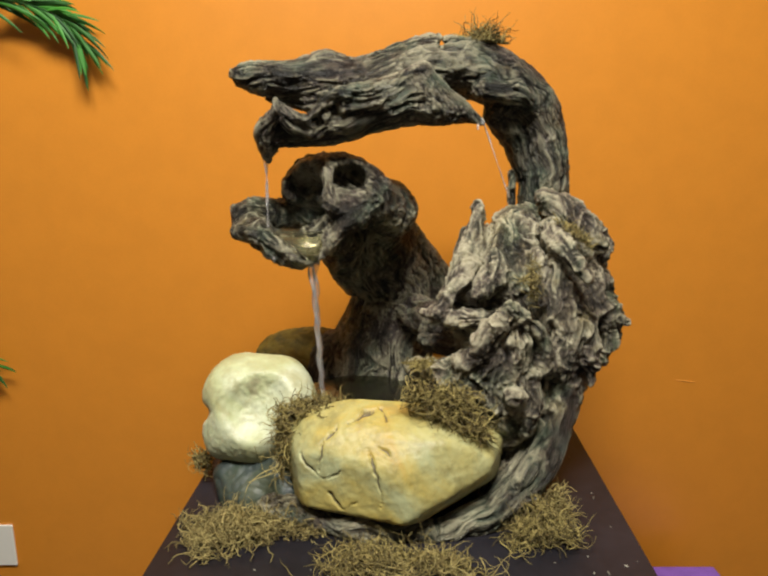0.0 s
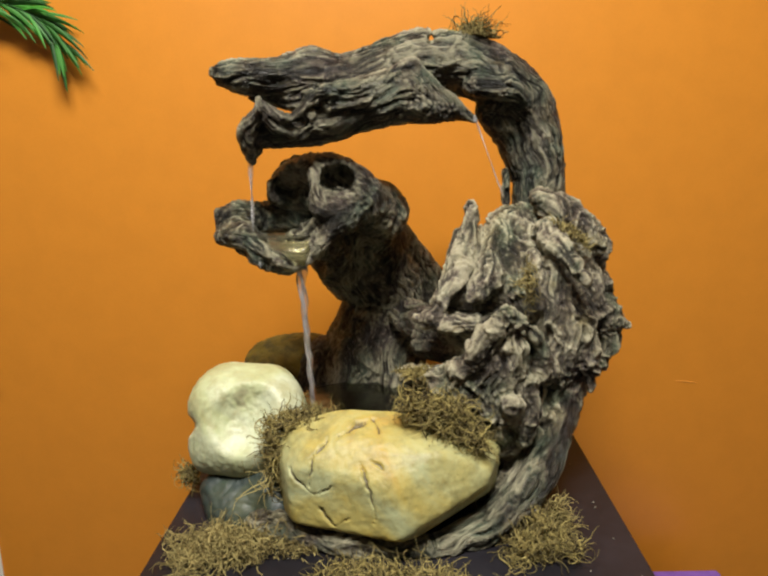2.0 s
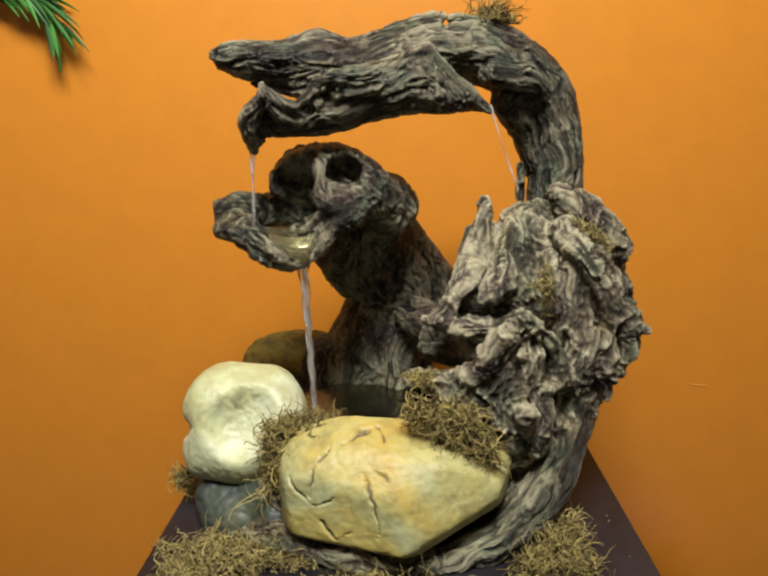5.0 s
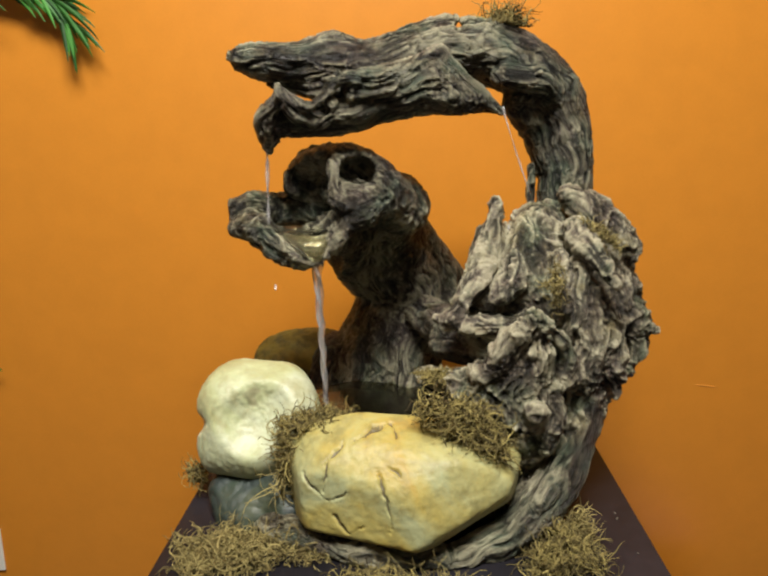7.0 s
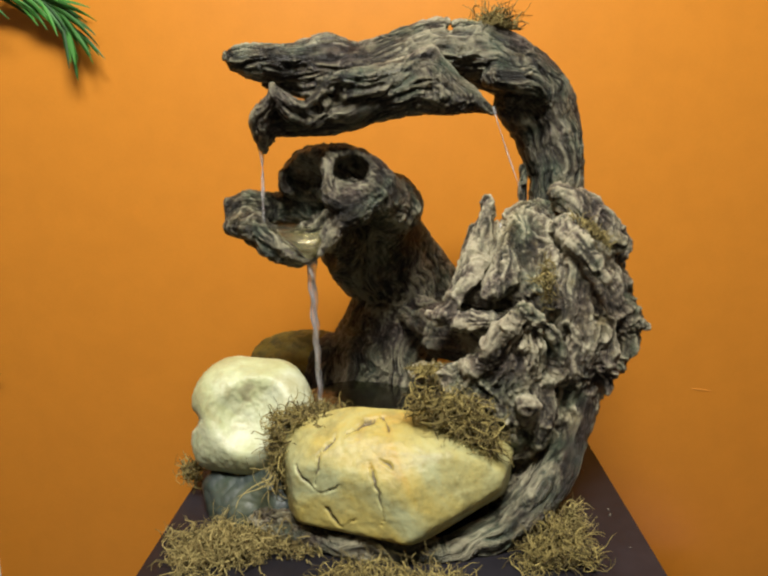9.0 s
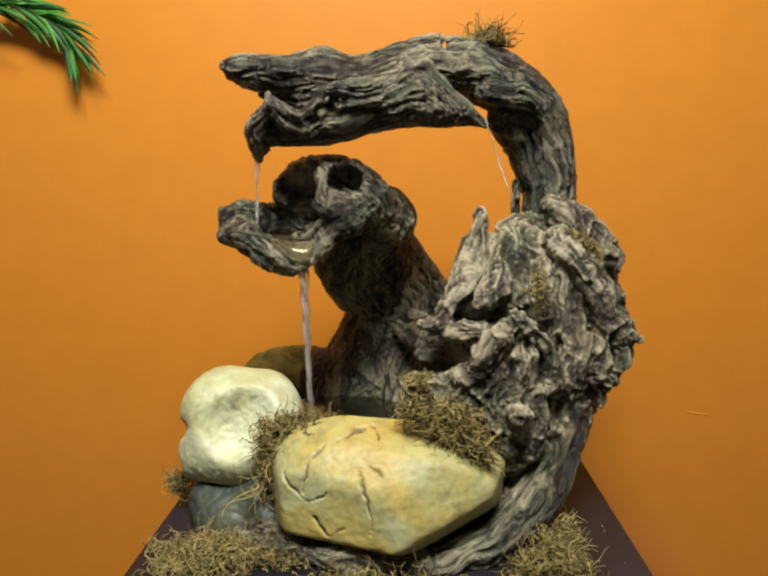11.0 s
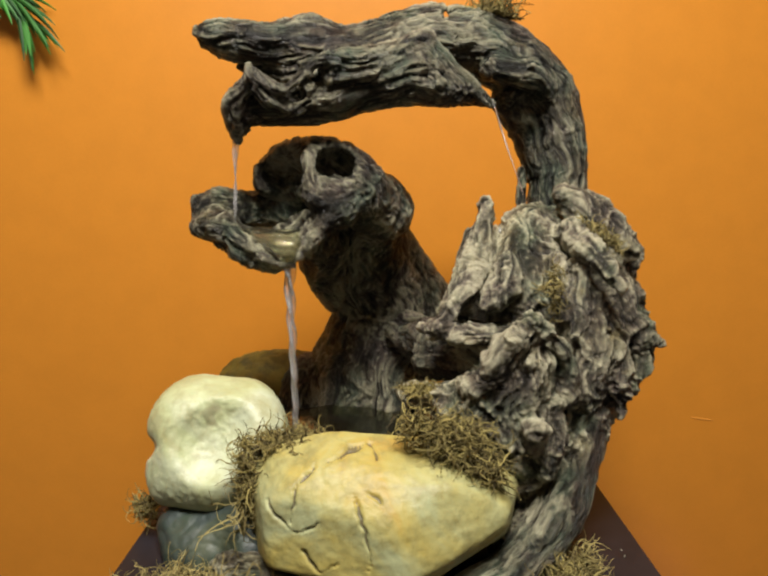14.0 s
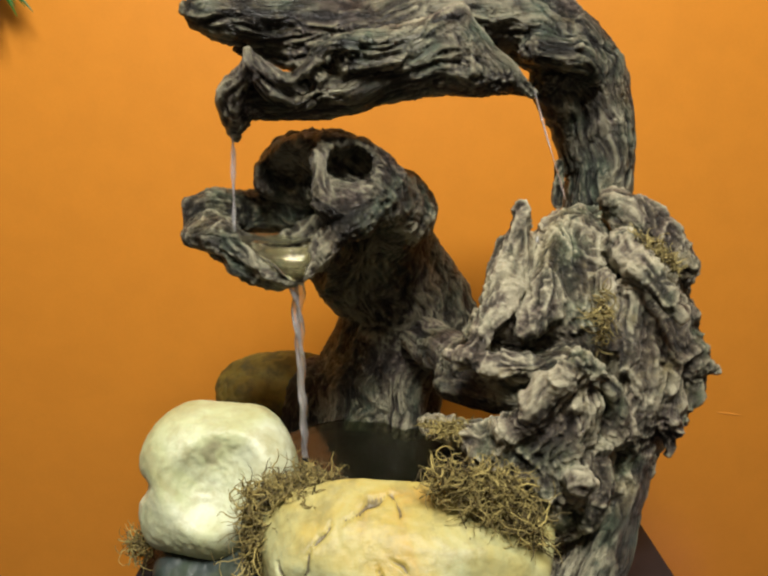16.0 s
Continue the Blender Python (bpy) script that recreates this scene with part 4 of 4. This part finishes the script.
def frond(points, length, seed):
    """A bent midrib with long narrow leaflets on both sides."""
    rng = random.Random(seed)
    rows = spline([(*p, 0.004) for p in points], 10)
    bm = bmesh.new()
    tube(bm, [(*r[:3], 0.0045 * (1 - 0.8 * k / len(rows))) for k, r in enumerate(rows)])
    rib = part("frond", bm, LEAF, palm)
    n = len(rows)
    for k in range(n // 4, n, 2):
        way = Vector(rows[min(k + 1, n - 1)][:3] - rows[k - 1][:3]).normalized()
        perp = way.cross(Vector((0, 1, 0))).normalized()
        for side in (-1, 1):
            for _ in range(2):
                out = perp * side * rng.uniform(0.15, 0.65) + way * rng.uniform(0.9, 1.2) + Vector((0, rng.gauss(-0.05, 0.2), 0))
                out.normalize()
                p = Vector(rows[k][:3]) + way * rng.uniform(-0.01, 0.01)
                size = length * rng.uniform(0.75, 1.1) * (1 - 0.25 * k / n)
                across = out.cross(Vector((rng.gauss(0, 0.3), 1, rng.gauss(0, 0.3)))).normalized()
                bm, last = bmesh.new(), None
                for j in range(7):
                    w = 0.0036 * math.sin(math.pi * (0.12 + 0.86 * j / 6)) + 0.0004
                    fold = across.cross(out) * w * 0.35
                    pair = (bm.verts.new(p + across * w + fold), bm.verts.new(p), bm.verts.new(p - across * w + fold))
                    if last:
                        bm.faces.new((last[0], last[1], pair[1], pair[0]))
                        bm.faces.new((last[1], last[2], pair[2], pair[1]))
                    last = pair
                    p = p + out * size / 6
                    out = (out + Vector((0, 0, -0.05 - rng.uniform(0, 0.09)))).normalized()
                    if p.y > WALL_Y - 1.25 - 0.01:
                        p.y = WALL_Y - 1.25 - 0.01
                part("leaflet", bm, LEAF, rib)


bm = bmesh.new()
tube(bm, [(0, 0, 0.2, 0.03), (0.01, 0, 0.6, 0.026), (0.02, 0, 1.0, 0.022), (0.02, 0, 1.25, 0.02)], 10)
part("stem", bm, OLIVE, palm, "brown stem")
bm = bmesh.new()
tube(bm, [(0, 0, 0, 0.10), (0, 0, 0.04, 0.11), (0, 0, 0.20, 0.14), (0, 0, 0.24, 0.145), (0, 0, 0.245, 0.13)], 24)
part("pot", bm, GREY, palm, "dark plain pot")


def from_stem(p):
    return p[0] + 1.15, p[1] - 1.25, p[2]


frond([(0.02, 0, 1.2)] + [from_stem(p) for p in ((-0.880, 1.380, 1.531), (-0.800, 1.420, 1.578), (-0.722, 1.440, 1.570), (-0.668, 1.445, 1.545), (-0.640, 1.445, 1.506))], 0.125, 3)
frond([(0.02, 0, 0.9)] + [from_stem(p) for p in ((-1.040, 1.380, 0.846), (-0.972, 1.430, 0.822), (-0.922, 1.445, 0.790))], 0.09, 5)

# ---- water ----


def strand(name, length, radius, twist, phase, parent, seed):
    """A beaded, twisted rope of water hanging from its own origin."""
    rng = np.random.RandomState(seed)
    bm, n, sides = bmesh.new(), 44, 10
    beat = rng.uniform(0, 6.28, 3)
    ring = []
    for k in range(n + 1):
        s = k / n
        r = radius * (1.15 - 0.45 * s) * (1 + 0.12 * math.sin(9 * s + beat[0]) + 0.12 * math.sin(31 * s + beat[1]) + 0.08 * math.sin(57 * s + beat[2]))
        a = phase + twist * s
        off = radius * (0.55 * (1 - 0.4 * s) + 1.3 * math.exp(-s * 14))
        c = Vector((off * math.cos(a), off * math.sin(a), -length * s))
        ring.append([bm.verts.new(c + Vector((r * math.cos(a) * math.cos(b) * 1.25 - r * math.sin(a) * math.sin(b) * 0.6, r * math.sin(a) * math.cos(b) * 1.25 + r * math.cos(a) * math.sin(b) * 0.6, 0)))
                     for b in (6.2832 * i / sides for i in range(sides))])
    for a, b in zip(ring[:-1], ring[1:]):
        for i in range(sides):
            bm.faces.new((a[i], b[i], b[(i + 1) % sides], a[(i + 1) % sides]))
    bm.faces.new(ring[0])
    bm.faces.new(ring[-1][::-1])
    return part(name, bm, WATER, parent, "", True)


def stream(label, top, bottom, radius, twist, count, seed):
    """Water falling from top to bottom: an Empty whose z runs up along the fall, and strands that turn on it."""
    top, bottom = Vector(top), Vector(bottom)
    thing = tagged(new("water_stream"), label, "water")
    axis = (top - bottom)
    thing.matrix_world = Matrix.Translation(top) @ axis.to_track_quat("Z", "Y").to_matrix().to_4x4()
    bpy.context.view_layer.update()
    return thing, [strand("strand", axis.length, radius, twist, 6.2832 * i / count, thing, seed + i) for i in range(count)]


MAIN, MAIN_STRANDS = stream("clear twisting stream of water falling into the basin", (-0.113, 1.018, 1.120), (-0.105, 1.060, 0.864), 0.0038, 11.0, 3, 11)
UPPER, UPPER_STRANDS = stream("thin clear stream of water falling into the bowl", (-0.185, 1.045, 1.274), (-0.189, 1.060, 1.158), 0.0019, 6.0, 2, 21)
THIN, THIN_STRANDS = stream("fine trickle of water beside the arched branch", (0.153, 1.060, 1.335), (0.205, 1.070, 1.209), 0.0012, 5.0, 1, 31)


def sheet(name, rows, columns, thick, material, parent, label):
    """A thin curved sheet between guide lines, each of three points or more."""
    lines = [spline([(*p, 0.002) for p in r], 6)[:, :3] for r in rows]
    grid = np.stack(lines)
    across = [spline([(*grid[k, j], 0.002) for k in range(len(rows))], columns)[:, :3] for j in range(grid.shape[1])]
    bm = bmesh.new()
    vs = [[bm.verts.new(p) for p in line] for line in across]
    for a, b in zip(vs[:-1], vs[1:]):
        for i in range(len(a) - 1):
            bm.faces.new((a[i], a[i + 1], b[i + 1], b[i]))
    bmesh.ops.solidify(bm, geom=bm.faces[:], thickness=thick)
    made = part(name, bm, material, parent, label, True)
    made.matrix_parent_inverse = parent.matrix_world.inverted() if parent else Matrix()
    return made


sheet("spill_sheet", [
    [(-0.166, 1.035, 1.155), (-0.140, 1.018, 1.153), (-0.107, 1.018, 1.153), (-0.092, 1.030, 1.159)],
    [(-0.154, 1.018, 1.143), (-0.133, 1.005, 1.140), (-0.106, 1.005, 1.140), (-0.092, 1.016, 1.147)],
    [(-0.137, 1.012, 1.130), (-0.125, 1.003, 1.126), (-0.106, 1.003, 1.126), (-0.097, 1.010, 1.132)],
    [(-0.125, 1.014, 1.117), (-0.118, 1.008, 1.115), (-0.106, 1.008, 1.115), (-0.101, 1.014, 1.117)]], 4, 0.0015, FILM, MAIN, "thin sheet spilling over the bowl's lip")

bm = bmesh.new()
bmesh.ops.create_cone(bm, cap_ends=True, segments=40, radius1=0.036, radius2=0.036, depth=0.003, matrix=Matrix.Translation((-0.152, 1.065, 1.154)) @ Matrix.Diagonal((1.5, 0.75, 1, 1)))
part("bowl_water", bm, FILM, fountain, "shallow clear water in the bowl")


def drop(label, start, end, t0, t1):
    bm = bmesh.new()
    bmesh.ops.create_uvsphere(bm, u_segments=12, v_segments=10, radius=0.0022)
    for v in bm.verts:
        v.co.z *= 3.2 if v.co.z > 0 else 1.6
    ob = tagged(part("water_drop", bm, WATER, None, "", True), label, "drop", "falling drops")
    rows = [(0.0, pose(*start)), (t0, pose(*start))]
    for k in range(1, 5):
        s = k / 4
        rows.append((t0 + (t1 - t0) * s, pose(*(Vector(start).lerp(Vector(end), s * s)))))
    rows.append((16.0, pose(*end)))
    return ob, rows


DROPS = [
    drop("clear drop falling from the bowl", (-0.166, 1.040, 1.113), (-0.170, 1.060, 0.929), 12.22, 12.62),
    drop("clear drop falling from the bowl", (-0.176, 1.030, 1.115), (-0.183, 1.060, 0.929), 6.8, 7.2),
    drop("clear drop falling from the arched branch", (0.148, 1.060, 1.320), (0.151, 1.070, 1.181), 0.0, 0.3),
    drop("clear drop falling from the arched branch", (0.155, 1.060, 1.327), (0.173, 1.060, 1.158), 3.3, 3.7),
]


def motions():
    for strands, step in ((MAIN_STRANDS, -55), (UPPER_STRANDS, -48), (THIN_STRANDS, -35)):
        for s in strands:
            walk(s, [(k / 10, pose(0, 0, 0, 0, 0, step * k)) for k in range(161)])
    for ob, rows in DROPS:
        walk(ob, rows)


motions()
